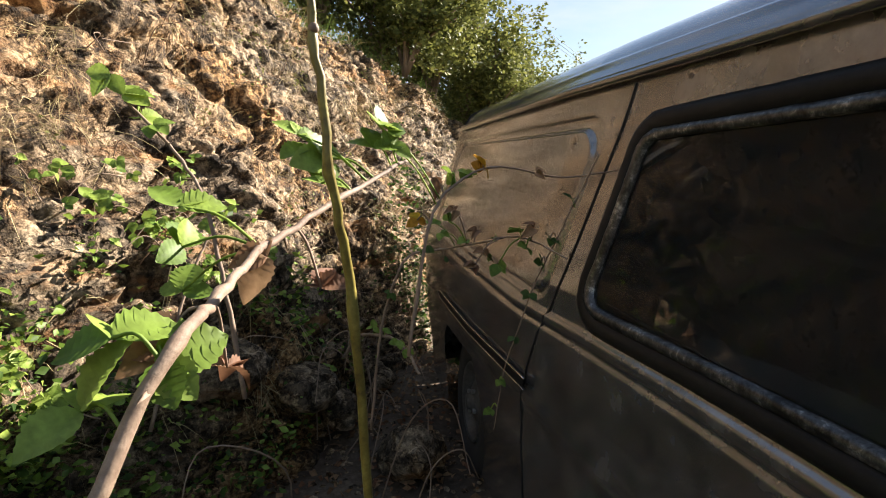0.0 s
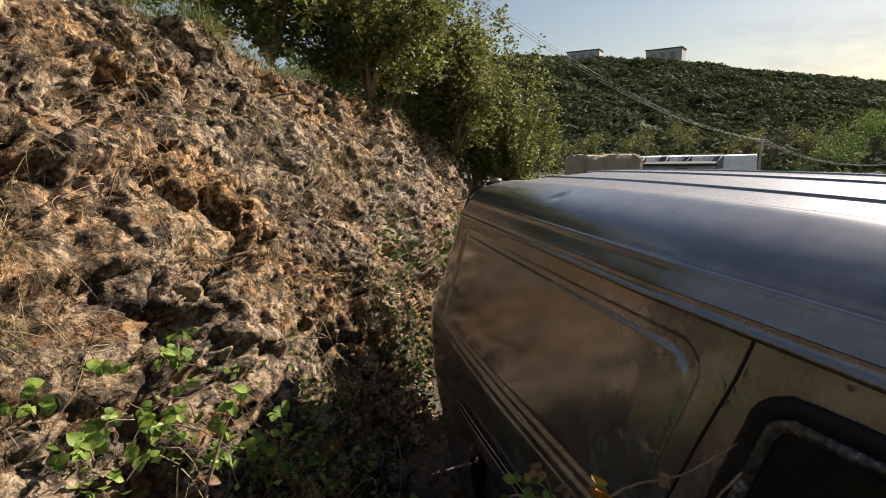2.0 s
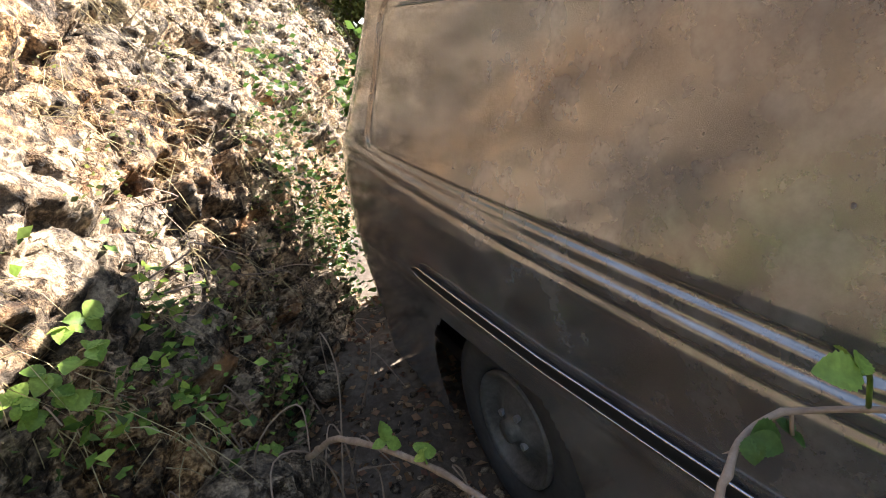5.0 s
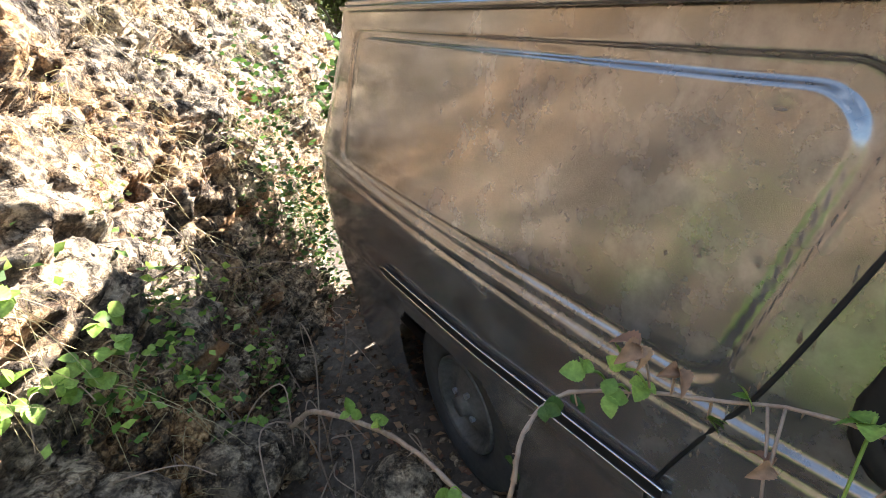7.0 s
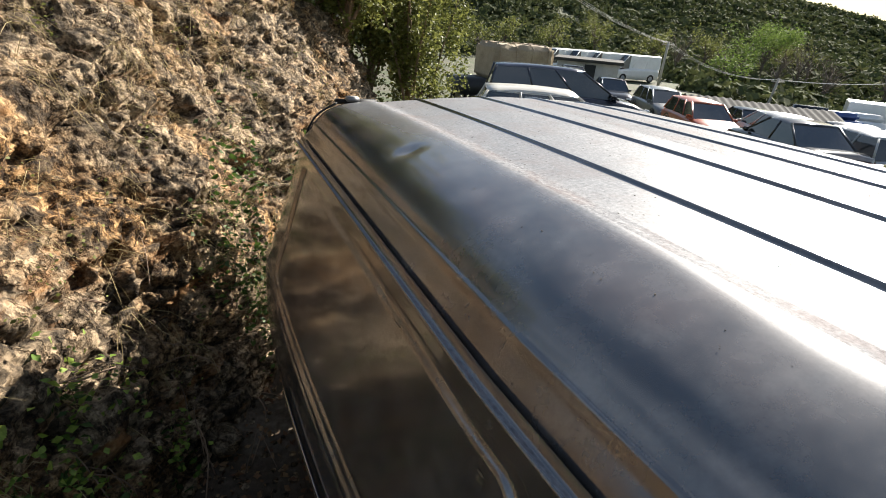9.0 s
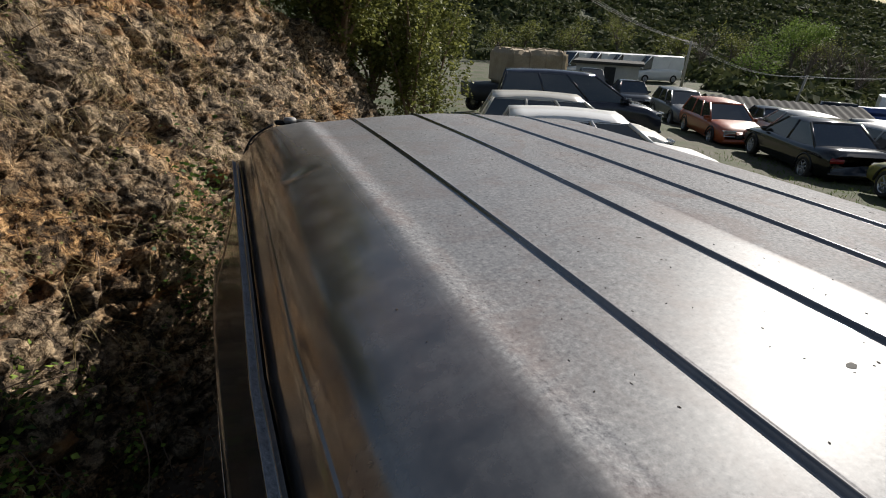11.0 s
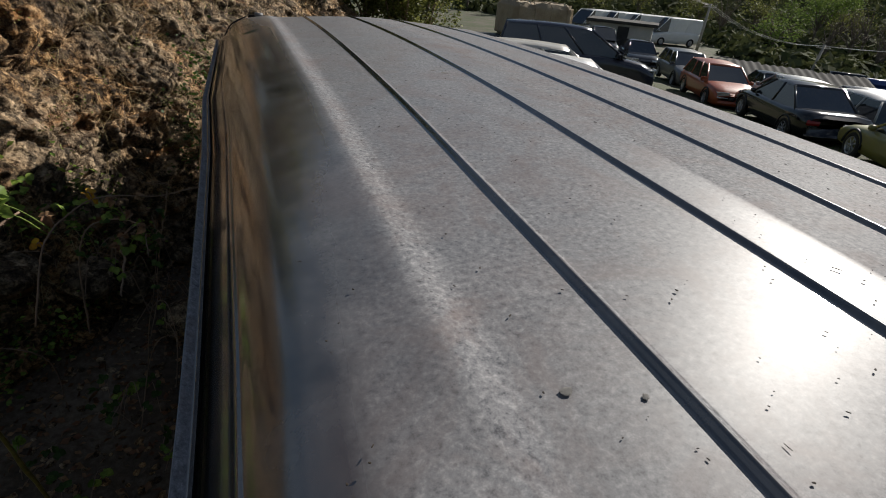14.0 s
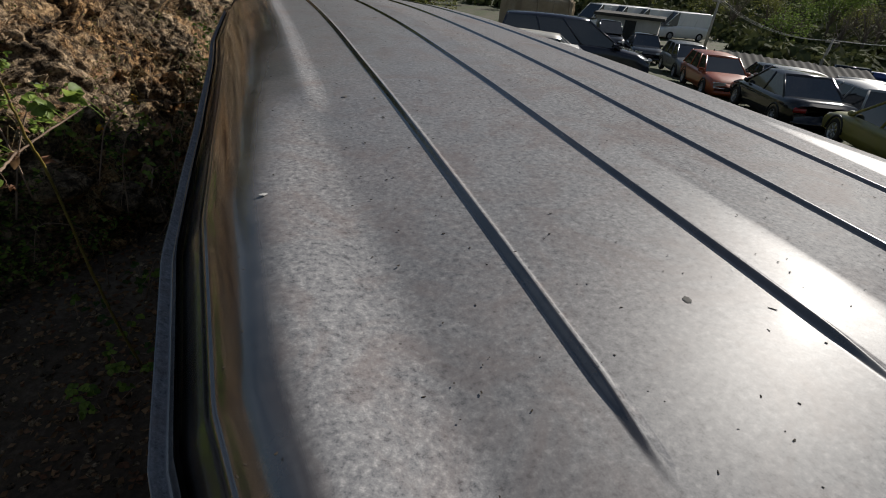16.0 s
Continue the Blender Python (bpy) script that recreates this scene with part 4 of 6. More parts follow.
car("olive_car", "olive yellow car with a chrome bumper", "car", (13.6, 6.2), 27, OLIVE, 4.4, 1.72, 1.3, "saloon")
for i, (x, y, col, nm) in enumerate([(17.6, 10.6, SILVER, "silver"), (19.8, 12.0, GREY, "grey"), (19.4, 8.6, WHITE, "white"), (22.4, 13.6, SILVER, "silver"), (22.2, 10.2, BLACK, "black"), (25.4, 15.2, WHITE, "white"), (25.2, 11.6, SILVER, "silver"), (28.4, 16.8, GREY, "grey"), (28.6, 13.0, WHITE, "white"), (31.6, 14.6, SILVER, "silver"), (19.4, 14.4, SILVER, "silver"), (21.4, 17.0, BLACK, "black")]):
    car("saloon_car", "dusty %s saloon in the packed rows" % nm, "car", (x, y), 27 + (i % 3 - 1) * 3, col, 4.4, 1.74, 1.4, "saloon" if i % 2 else "hatch")
for i, (x, y) in enumerate([(30.6, 44.6), (32.8, 44.2), (35.2, 43.6), (37.8, 42.6)]):
    car("delivery_van", "white high-roofed delivery van in a row", "van", (x, y), 258 if i < 2 else 274, WHITE, 5.2, 2.0, 2.35, "van", group="white vans in a row")

CANVAS = speckled("tan_canvas", [(0.35, (0.26, 0.20, 0.13)), (0.65, (0.42, 0.34, 0.23))], 2.5, 0.85, 20, 0.4, 0.02)
TIN = speckled("corrugated_sheet", [(0.35, (0.03, 0.029, 0.027)), (0.55, (0.06, 0.056, 0.05)), (0.7, (0.12, 0.105, 0.085))], 0.8, 0.95, 9, 0.2, 0.01, 0.0)
PLASTER = speckled("old_plaster", [(0.3, (0.38, 0.36, 0.33)), (0.7, (0.58, 0.56, 0.52))], 1.2, 0.9, 14, 0.2, 0.01)
POLEWOOD = speckled("grey_pole_wood", [(0.3, (0.30, 0.27, 0.23)), (0.7, (0.52, 0.48, 0.42))], 4, 0.85, 30, 0.4, 0.01)


def gz(x, y):
    return float(ground_height(np.array([float(x)]), np.array([float(y)]))[0])


def covered_truck():
    z = gz(10.5, 21)
    t = thing("covered_truck", "old truck with a tan canvas-covered load bed", "truck", Matrix.Translation((10.3, 20.9, z)) @ Matrix.Rotation(radians(-4), 4, "Z"))
    b = bmesh.new()
    box(b, 0.0, 2.6, -1.05, 1.05, 1.2, 2.6, 0.12)
    bmesh.ops.subdivide_edges(b, edges=[e for e in b.edges if e.calc_length() > 0.5], cuts=14, use_grid_fill=True)
    for v in b.verts:
        n = noise.noise(Vector((v.co.x * 1.7, v.co.y * 1.7, v.co.z * 2.3))) + 0.5 * noise.noise(v.co * 5)
        v.co += Vector((0.05 * n, 0.05 * n * (1 if v.co.y > 0 else -1), -0.10 * abs(n) * max(0, v.co.z - 1.2)))
    part("canvas_cover", b, CANVAS, t, "tan canvas cover, sagging and creased")
    for x in np.linspace(0.2, 2.3, 4):
        part("bow", tube_mesh("bow", [(x, -1.07, 1.25), (x, -1.06, 2.45), (x, -0.8, 2.6), (x, 0.8, 2.6), (x, 1.06, 2.45), (x, 1.07, 1.25)], 0.025, 5), CANVAS, t)
    part("flap", boxed(2.58, 2.70, -0.7, 0.6, 1.6, 2.5, 0.05), CANVAS, t)
    part("load_bed", boxed(-1.2, 2.6, -1.0, 1.0, 0.65, 1.22, 0.02), PLASTIC, t)
    for x in (-0.6, 1.7):
        for s in (-1, 1):
            wheel_parts(t, x, s * 0.9, 0.36, s)


covered_truck()


def shed():
    z = gz(24, 19.5)
    t = thing("shed", "low shed with a sagging corrugated sheet roof", "shed", Matrix.Translation((25.0, 19.3, z - 0.35)) @ Matrix.Rotation(radians(-34), 4, "Z"))
    for y, w in ((-2.6, 3.1), (2.6, 3.1)):
        part("wall", boxed(-w, w, y - 0.08, y + 0.08, 0, 1.15), PLASTER, t, smooth=False)
    for x in (-3.1, 3.1):
        part("wall", boxed(x - 0.08, x + 0.08, -2.5, 2.5, 0, 1.15), PLASTER, t, smooth=False)
    for k, (x0, x1, dz) in enumerate(((-3.5, -1.3, 0.14), (-1.25, 1.1, 0.07), (1.15, 3.5, 0.0))):
        n = 60
        xs = np.linspace(x0, x1, n)
        for sgn in (-1, 1):
            vv = []
            for yy, zz in ((0, 1.85), (sgn * 3.3, 1.15)):
                vv.append(np.stack([xs, np.full(n, yy), zz + dz + 0.025 * np.sin(xs * 2 * math.pi / 0.18 * 0.5)], 1))
            part("roof_sheet", from_arrays("roof_sheet", np.concatenate(vv), grid_faces(2, n)), TIN, t)
    for x in np.linspace(-2.9, 2.9, 6):
        part("post", boxed(x - 0.06, x + 0.06, -3.2, -3.08, 0, 1.2, 0.01), POLEWOOD, t)


shed()


def small_block():
    z = gz(26.8, 35.2)
    t = thing("gatehouse", "small white rendered block with a flat concrete roof", "building", Matrix.Translation((26.8, 35.2, z)) @ Matrix.Rotation(radians(-40), 4, "Z"))
    part("wall", boxed(-2.2, 2.2, -1.6, 1.6, 0, 1.95, 0.02), PLASTER, t, smooth=False)
    part("roof", boxed(-2.5, 2.5, -1.9, 1.9, 1.95, 2.15, 0.02), TIN, t, smooth=False)
    part("door", boxed(-0.2, 0.6, -1.64, -1.58, 0, 1.8), PLASTIC, t, smooth=False)
    part("window", boxed(-1.7, -0.8, -1.64, -1.58, 0.9, 1.6), CARGLASS, t, smooth=False)


small_block()


def lorry(x, y, heading, col, label):
    z = gz(x, y) - 0.9
    t = thing("lorry", label, "truck", Matrix.Translation((x, y, z)) @ Matrix.Rotation(radians(90 - heading), 4, "Z"), "lorry tractors")
    b = boxed(-1.0, 1.0, -1.2, 1.2, 0.7, 2.9, 0.22)
    part("cab", b, col, t)
    part("windscreen", boxed(0.97, 1.03, -1.05, 1.05, 1.65, 2.45, 0.03), CARGLASS, t)
    for s in (-1, 1):
        part("side_window", boxed(-0.2, 0.75, s * 1.19, s * 1.22, 1.65, 2.3), CARGLASS, t)
        part("headlight", boxed(0.95, 1.05, s * 0.7, s * 1.1, 0.85, 1.05, 0.03), LAMP, t)
        for xx in (0.1, -2.6):
            wheel_parts(t, xx, s * 1.0, 0.48, s)
    part("bumper", boxed(0.9, 1.12, -1.2, 1.2, 0.45, 0.85, 0.05), PLASTIC, t)
    part("chassis", boxed(-3.6, -0.9, -0.45, 0.45, 0.7, 0.95), PLASTIC, t)
    part("air_deflector", boxed(-0.9, 0.2, -1.0, 1.0, 2.88, 3.3, 0.15), col, t)


lorry(32.0, 21.0, 215, BLACK, "black lorry tractor with a broken cab")
lorry(34.6, 20.8, 215, BLUE, "blue and white lorry tractor beside the shed")
lorry(37.2, 20.8, 215, WHITE, "white lorry tractor in the truck row")


def trailer():
    z = gz(41, 19)
    t = thing("trailer", "long white box trailer with a red end", "trailer", Matrix.Translation((42.0, 18.6, z)) @ Matrix.Rotation(radians(-55), 4, "Z"))
    part("load_box", boxed(-5.5, 5.0, -1.25, 1.25, 1.0, 3.0, 0.03), WHITE, t, smooth=False)
    part("red_end", boxed(5.02, 6.0, -1.25, 1.25, 1.2, 3.2, 0.03), car_paint("red_paint", (0.4, 0.03, 0.02)), t, smooth=False)
    for x in (3.0, 4.2):
        for s in (-1, 1):
            wheel_parts(t, x, s * 1.0, 0.48, s)


trailer()


def pole(x, y, top, lean=0.0):
    z = gz(x, y)
    t = thing("utility_pole", "weathered grey wooden utility pole carrying cables", "pole", Matrix.Translation((x, y, z)), "utility poles")
    h = top - z
    part("shaft", tube_mesh("shaft", [(0, 0, 0), (lean * 0.5, 0, h * 0.5), (lean, 0, h)], [0.13, 0.11, 0.09], 8), POLEWOOD, t)
    part("crossarm", tube_mesh("crossarm", [(lean - 0.5, 0.2, h - 0.25), (lean + 0.5, -0.2, h - 0.25)], 0.05, 6), POLEWOOD, t)
    for s in (-0.4, 0, 0.4):
        b = bmesh.new()
        bmesh.ops.create_cone(b, cap_ends=True, segments=8, radius1=0.05, radius2=0.03, depth=0.14, matrix=Matrix.Translation((lean + s, -s * 0.4, h - 0.14)))
        part("insulator", b, PLASTER, t)
    return (x + lean, y, top - 0.1)


POLES = [pole(37.0, 38.0, 1.72, 0.1), pole(41.5, 30.5, -0.25, 0.45), pole(60.0, 25.0, 1.5, 0.0), pole(6.0, 28.0, 11.0, 0.0)]


def cable(a, b, sag, label="slack overhead cable between poles"):
    pts = []
    for t in np.linspace(0, 1, 24):
        p = np.array(a) * (1 - t) + np.array(b) * t
        p[2] -= sag * 4 * t * (1 - t)
        pts.append(tuple(p))
    c = part("overhead_cable", tube_mesh("overhead_cable", pts, 0.011, 5), PLASTER)
    tagged(c, label, "cable", "overhead cables")


for d in (-0.5, 0.0, 0.5):
    a, b, c, e = (tuple(np.array(q) + np.array((d, d * 0.4, 0))) for q in POLES)
    cable(a, b, 0.8)
    cable(b, c, 0.6)
    cable(e, a, 1.6, "long overhead cable coming down from the hillside")


def hill_house(az, dist, w, d, h, label, flat):
    x, y = dist * math.sin(radians(az)), dist * math.cos(radians(az))
    z = gz(x, y) - 0.6
    t = thing("hilltop_house", label, "house", Matrix.Translation((x, y, z)) @ Matrix.Rotation(radians(-az - 12), 4, "Z"), "houses on the ridge")
    part("wall", boxed(-w / 2, w / 2, -d / 2, d / 2, 0, h, 0.05), PLASTER, t, smooth=False)
    part("roof", boxed(-w / 2 - 0.3, w / 2 + 0.3, -d / 2 - 0.3, d / 2 + 0.3, h, h + 0.35, 0.03), TIN, t, smooth=False)
    for k in range(3):
        x0 = -w * 0.36 + k * w * 0.27
        part("window", boxed(x0, x0 + w * 0.14, -d / 2 - 0.05, -d / 2 + 0.02, h * 0.45, h * 0.8), CARGLASS, t, smooth=False)
    if not flat:
        part("terrace_wall", boxed(-w * 1.6, -w / 2, -d / 2, -d / 2 + 0.3, 0, h * 0.35), PLASTER, t, smooth=False)


hill_house(36.4, 232, 13, 8, 6.4, "pale flat-roofed house on the far ridge", False)
hill_house(28.9, 236, 13, 8, 5.0, "brownish house with a dark roof on the far ridge", True)


# ---- plants ----
rnd = random.Random(7)


def leaf_mesh(name, mat, length=0.05, width=0.042, teeth=15, fold=0.22, curl=0.25):
    """A toothed, pleated leaf that grows along +x from its stalk."""
    verts, faces = [], []
    n = teeth
    rows = []
    for i in range(n + 1):
        t = i / n
        x = length * t
        w = width * 0.5 * (math.sin(math.pi * min(1, t ** 0.78 * 0.96 + 0.03)) ** 0.9) * (1.05 if i % 2 else 0.92)
        if i == n:
            w = 0.0006
        zc = -curl * length * t * t
        row = []
        for s in (-1.0, -0.5, 0.0, 0.5, 1.0):
            z = zc + fold * abs(s) * w + (0.0016 if i % 2 else -0.0012) * (1 if abs(s) == 0.5 else 0.4)
            row.append((x + (0.10 * w if abs(s) == 1 else 0), s * w, z))
        rows.append(row)
    for r in rows:
        verts += r
    for i in range(n):
        for j in range(4):
            faces.append((i * 5 + j, (i + 1) * 5 + j, (i + 1) * 5 + j + 1, i * 5 + j + 1))
    me = bpy.data.meshes.new(name)
    me.from_pydata(verts, [], faces)
    me.shade_smooth()
    me.materials.append(mat)
    return me


LEAF = {k: leaf_mesh("leaf", m) for k, m in (("green", GREEN), ("dark", DARKGREEN), ("dead", DEADLEAF), ("yellow", YELLOWLEAF))}
LEAF["dead"] = leaf_mesh("leaf", DEADLEAF, 0.038, 0.034, 15, 0.75, 0.9)


def set_leaf(parent, base, at, yaw, pitch, roll, size, kind):
    ob = new("leaf", LEAF[kind])
    ob.parent = parent
    ob.matrix_local = Matrix.Translation(Vector(at) - Vector(base)) @ Matrix.Rotation(yaw, 4, "Z") @ Matrix.Rotation(-pitch, 4, "Y") @ Matrix.Rotation(roll, 4, "X") @ Matrix.Diagonal((size, size, size, 1))
    return ob


def facing_leaf(parent, base, at, spin, face, size, kind):
    """A leaf whose upper side looks along face."""
    z = Vector(face).normalized()
    x = z.orthogonal().normalized()
    x = Matrix.Rotation(spin, 3, z) @ x
    y = z.cross(x)
    m = Matrix((x, y, z)).transposed().to_4x4()
    ob = new("leaf", LEAF[kind])
    ob.parent = parent
    ob.matrix_local = Matrix.Translation(Vector(at) - Vector(base)) @ m @ Matrix.Diagonal((size, size, size, 1))
    return ob


def trefoil(parent, base, at, kind="green", size=1.0, stalk=True, open_up=False):
    """Three leaflets on a thin stalk."""
    if open_up:
        face = Vector((rnd.gauss(0.25, 0.3), rnd.gauss(-0.55, 0.3), rnd.gauss(0.75, 0.2)))
        spin = rnd.uniform(0, 6.28)
        for k, d in enumerate((0, 1.2, -1.2)):
            facing_leaf(parent, base, at, spin + d + rnd.uniform(-0.2, 0.2), face + Vector((rnd.gauss(0, 0.2), rnd.gauss(0, 0.2), rnd.gauss(0, 0.2))), size * (1.0 if k == 0 else 0.8) * rnd.uniform(0.85, 1.1), kind)
        return
    yaw = rnd.uniform(0, 2 * math.pi)
    tip = Vector(at) + Vector((math.cos(yaw) * 0.02, math.sin(yaw) * 0.02, 0.018)) * size
    if stalk:
        s = part("leaf_stalk", tube_mesh("leaf_stalk", [Vector(at) - Vector(base), tip - Vector(base)], 0.0012 * size, 4), GREEN, parent)
    for k, d in enumerate((0, 1.25, -1.25)):
        set_leaf(parent, base, tip, yaw + d + rnd.uniform(-0.25, 0.25), rnd.uniform(-0.25, 0.45), rnd.uniform(-0.4, 0.4), size * (1.0 if k == 0 else 0.8) * rnd.uniform(0.85, 1.15), kind)


def cane(name, label, pts, radius, mat, leaves, group="bramble canes", thorns=True):
    """A bramble cane through points, with leaf clusters (x, y, z, kind, size)."""
    base = Vector(pts[0])
    c = thing(name, label, "bramble", Matrix.Translation(base), group)
    line = [Vector(p) - base for p in spline(pts, max(14, len(pts) * 7))]
    n = len(line)
    part("stem", tube_mesh("stem", [p + Vector((rnd.gauss(0, 1), rnd.gauss(0, 1), rnd.gauss(0, 1))) * radius * 0.18 for p in line], [radius * (1 - 0.55 * i / n) * (1.25 if i % 7 == 3 else 1) for i in range(n)], 8), mat, c)
    if thorns:
        for i in range(2, n - 1, 3):
            d = Vector((rnd.gauss(0, 1), rnd.gauss(0, 1), rnd.gauss(0, 1))).normalized()
            part("thorn", tube_mesh("thorn", [line[i], line[i] + d * radius * 2.4 + Vector((0, 0, -radius))], [radius * 0.45, 0.0002], 4), mat, c)
    for x, y, z, kind, size in leaves:
        near = min(line, key=lambda p: (p + base - Vector((x, y, z))).length)
        tgt = Vector((x, y, z)) - base
        if (near - tgt).length > 0.015:
            part("leaf_stalk", tube_mesh("leaf_stalk", spline([near, (near + tgt) / 2 + Vector((0, 0, 0.012)), tgt], 8), 0.0016, 4), GREEN if kind == "green" else TWIG, c)
        trefoil(c, base, (x, y, z), kind, size * 0.85, False, True)
    return c


FIGBARK = speckled("olive_shoot_bark", [(0.35, (0.07, 0.045, 0.018)), (0.5, (0.17, 0.13, 0.028)), (0.68, (0.30, 0.25, 0.06))], 14, 0.38, 90, 0.25, 0.002)
# upright budding shoot beside the path
c = cane("fig_shoot", "upright olive-brown shoot with a bursting green bud", [(-0.361, 0.882, 0.270), (-0.420, 0.775, 0.798), (-0.465, 0.707, 1.360), (-0.491, 0.675, 1.539), (-0.506, 0.670, 1.662), (-0.514, 0.664, 1.735), (-0.523, 0.652, 1.811)], 0.0062, FIGBARK, [], thorns=False)
for q in ((-0.491, 0.675, 1.539), (-0.506, 0.670, 1.662), (-0.514, 0.664, 1.735), (-0.523, 0.652, 1.809)):
    part("node", tube_mesh("node", [Vector(q) - Vector((-0.361, 0.882, 0.270)) + Vector((0, 0, k * 0.004)) for k in (-1, -0.4, 0.4, 1)], [0.0030, 0.0046, 0.0044, 0.003], 10), BARK, c, "rough brown leaf scar")
for k in range(5):
    set_leaf(c, (-0.361, 0.882, 0.270), (-0.524, 0.651, 1.815), k * 1.3, 1.15 + 0.08 * k, 0.3 * k, 0.50 + 0.06 * k, "green")
# long arching cane across the view at the start
cane("bramble_cane", "pale woody bramble cane with fresh green leaves", [(-0.691, 0.409, 1.150), (-0.602, 0.543, 1.396), (-0.582, 0.640, 1.432), (-0.558, 0.750, 1.462), (-0.463, 0.925, 1.517), (-0.383, 1.060, 1.560)], 0.0062, BARK,
     [(-0.649, 0.775, 1.454, "green", 1.21), (-0.644, 0.752, 1.499, "green", 1.31), (-0.654, 0.787, 1.403, "green", 1.05), (-0.630, 0.558, 1.425, "green", 1.42), (-0.646, 0.546, 1.379, "green", 1.37), (-0.607, 0.570, 1.403, "green", 1.16), (-0.514, 0.929, 1.521, "green", 1.05), (-0.437, 1.032, 1.615, "green", 1.52), (-0.440, 1.023, 1.575, "green", 1.42), (-0.418, 1.035, 1.604, "green", 1.05), (-0.538, 0.995, 1.572, "green", 1.42), (-0.511, 0.986, 1.555, "green", 1.42), (-0.552, 0.984, 1.588, "green", 1.05), (-0.557, 0.738, 1.451, "dead", 1.26), (-0.620, 0.627, 1.397, "dead", 1.26), (-0.580, 0.658, 1.364, "dead", 1.16), (-0.506, 0.792, 1.407, "dead", 1.16)])
cane("bramble_cane", "thin bramble side shoot with young leaves", [(-0.611, 0.896, 1.226), (-0.664, 0.947, 1.463), (-0.711, 0.977, 1.549), (-0.784, 0.996, 1.623)], 0.0035, BARK, [(-0.785, 0.996, 1.633, "green", 1.05), (-0.768, 1.007, 1.601, "green", 0.95), (-0.796, 0.984, 1.655, "green", 0.95), (-0.745, 0.986, 1.591, "green", 0.84)])
cane("bramble_cane", "bramble shoot with yellow and orange leaves", [(-0.385, 0.949, 1.263), (-0.345, 1.038, 1.462), (-0.281, 1.120, 1.528), (-0.204, 1.152, 1.555), (-0.066, 1.178, 1.540), (0.061, 1.202, 1.559)], 0.003, TWIG, [(-0.244, 1.151, 1.569, "yellow", 0.73), (-0.233, 1.141, 1.554, "yellow", 0.84), (-0.262, 1.141, 1.539, "green", 0.73), (-0.300, 1.109, 1.537, "green", 0.73), (-0.339, 1.088, 1.531, "dead", 0.84), (-0.365, 1.057, 1.461, "yellow", 0.63), (-0.125, 1.165, 1.548, "dead", 0.63), (-0.419, 1.034, 1.602, "green", 0.73), (-0.408, 1.025, 1.578, "green", 0.73)])
cane("trailing_vine", "thin vine hanging over the van's door window", [(-0.03, 1.10, 1.585), (-0.045, 1.13, 1.52), (-0.075, 1.16, 1.42), (-0.10, 1.20, 1.32), (-0.125, 1.22, 1.21), (-0.13, 1.28, 1.10), (-0.14, 1.30, 0.95)], 0.0022, TWIG, [(-0.06, 1.14, 1.50, "dark", 0.55), (-0.09, 1.16, 1.42, "dark", 0.6), (-0.10, 1.17, 1.37, "dark", 0.6), (-0.11, 1.20, 1.30, "dark", 0.55), (-0.13, 1.22, 1.2, "dark", 0.5), (-0.14, 1.28, 1.08, "green", 0.55), (-0.15, 1.30, 1.0, "green", 0.5)], thorns=False)
cane("bramble_cane", "arching bramble cane with withering leaves by the door", [(-0.42, 1.42, 0.9), (-0.40, 1.42, 1.16), (-0.367, 1.41, 1.291), (-0.33, 1.435, 1.34), (-0.255, 1.441, 1.352), (-0.175, 1.321, 1.391), (-0.13, 1.21, 1.415), (-0.10, 1.05, 1.40)], 0.0035, BARK,
     [(-0.30, 1.44, 1.355, "dark", 0.58), (-0.255, 1.375, 1.43, "green", 0.65), (-0.27, 1.38, 1.40, "green", 0.65), (-0.24, 1.37, 1.455, "dead", 0.86), (-0.28, 1.40, 1.42, "green", 0.58), (-0.19, 1.36, 1.41, "dead", 0.72), (-0.25, 1.44, 1.33, "dark", 0.43), (-0.21, 1.385, 1.385, "green", 0.58), (-0.17, 1.33, 1.355, "dark", 0.58), (-0.16, 1.30, 1.40, "green", 0.43), (-0.35, 1.43, 1.30, "dark", 0.58), (-0.38, 1.41, 1.25, "dark", 0.50), (-0.20, 1.25, 1.38, "dead", 0.72), (-0.22, 1.24, 1.35, "dead", 0.72), (-0.14, 1.21, 1.43, "green", 0.72), (-0.13, 1.18, 1.40, "green", 0.65), (-0.12, 1.17, 1.44, "dead", 0.72), (-0.18, 1.20, 1.36, "green", 0.65)])
cane("bramble_cane", "woody cane lying across the gap beside the van", [(-0.50, 2.20, 0.80), (-0.444, 2.066, 0.93), (-0.354, 1.836, 1.0), (-0.319, 1.631, 1.037), (-0.30, 1.45, 1.03)], 0.007, BARK, [(-0.40, 1.94, 1.0, "green", 0.8), (-0.37, 1.88, 1.01, "green", 0.8), (-0.34, 1.62, 1.06, "green", 0.8), (-0.32, 1.58, 1.05, "green", 0.7)])
cane("bramble_cane", "brown cane laid along the foot of the rock", [(-1.55, 2.2, 1.25), (-1.1, 2.35, 1.22), (-0.85, 2.55, 1.10), (-0.62, 2.85, 0.98)], 0.006, BARK, [(-1.0, 2.4, 1.27, "green", 0.7)])
cane("bramble_cane", "upright cane with red-brown leaves under the rock", [(-1.05, 1.75, 0.75), (-1.0, 1.85, 1.05), (-0.95, 1.95, 1.25), (-0.90, 2.02, 1.36)], 0.006, BARK, [(-0.90, 2.02, 1.37, "green", 1.1), (-0.93, 1.98, 1.34, "green", 1.0), (-0.97, 1.92, 1.20, "dead", 1.2), (-1.02, 1.84, 1.07, "dead", 1.2), (-0.86, 2.03, 1.40, "green", 0.9), (-0.95, 2.02, 1.22, "green", 0.7)])


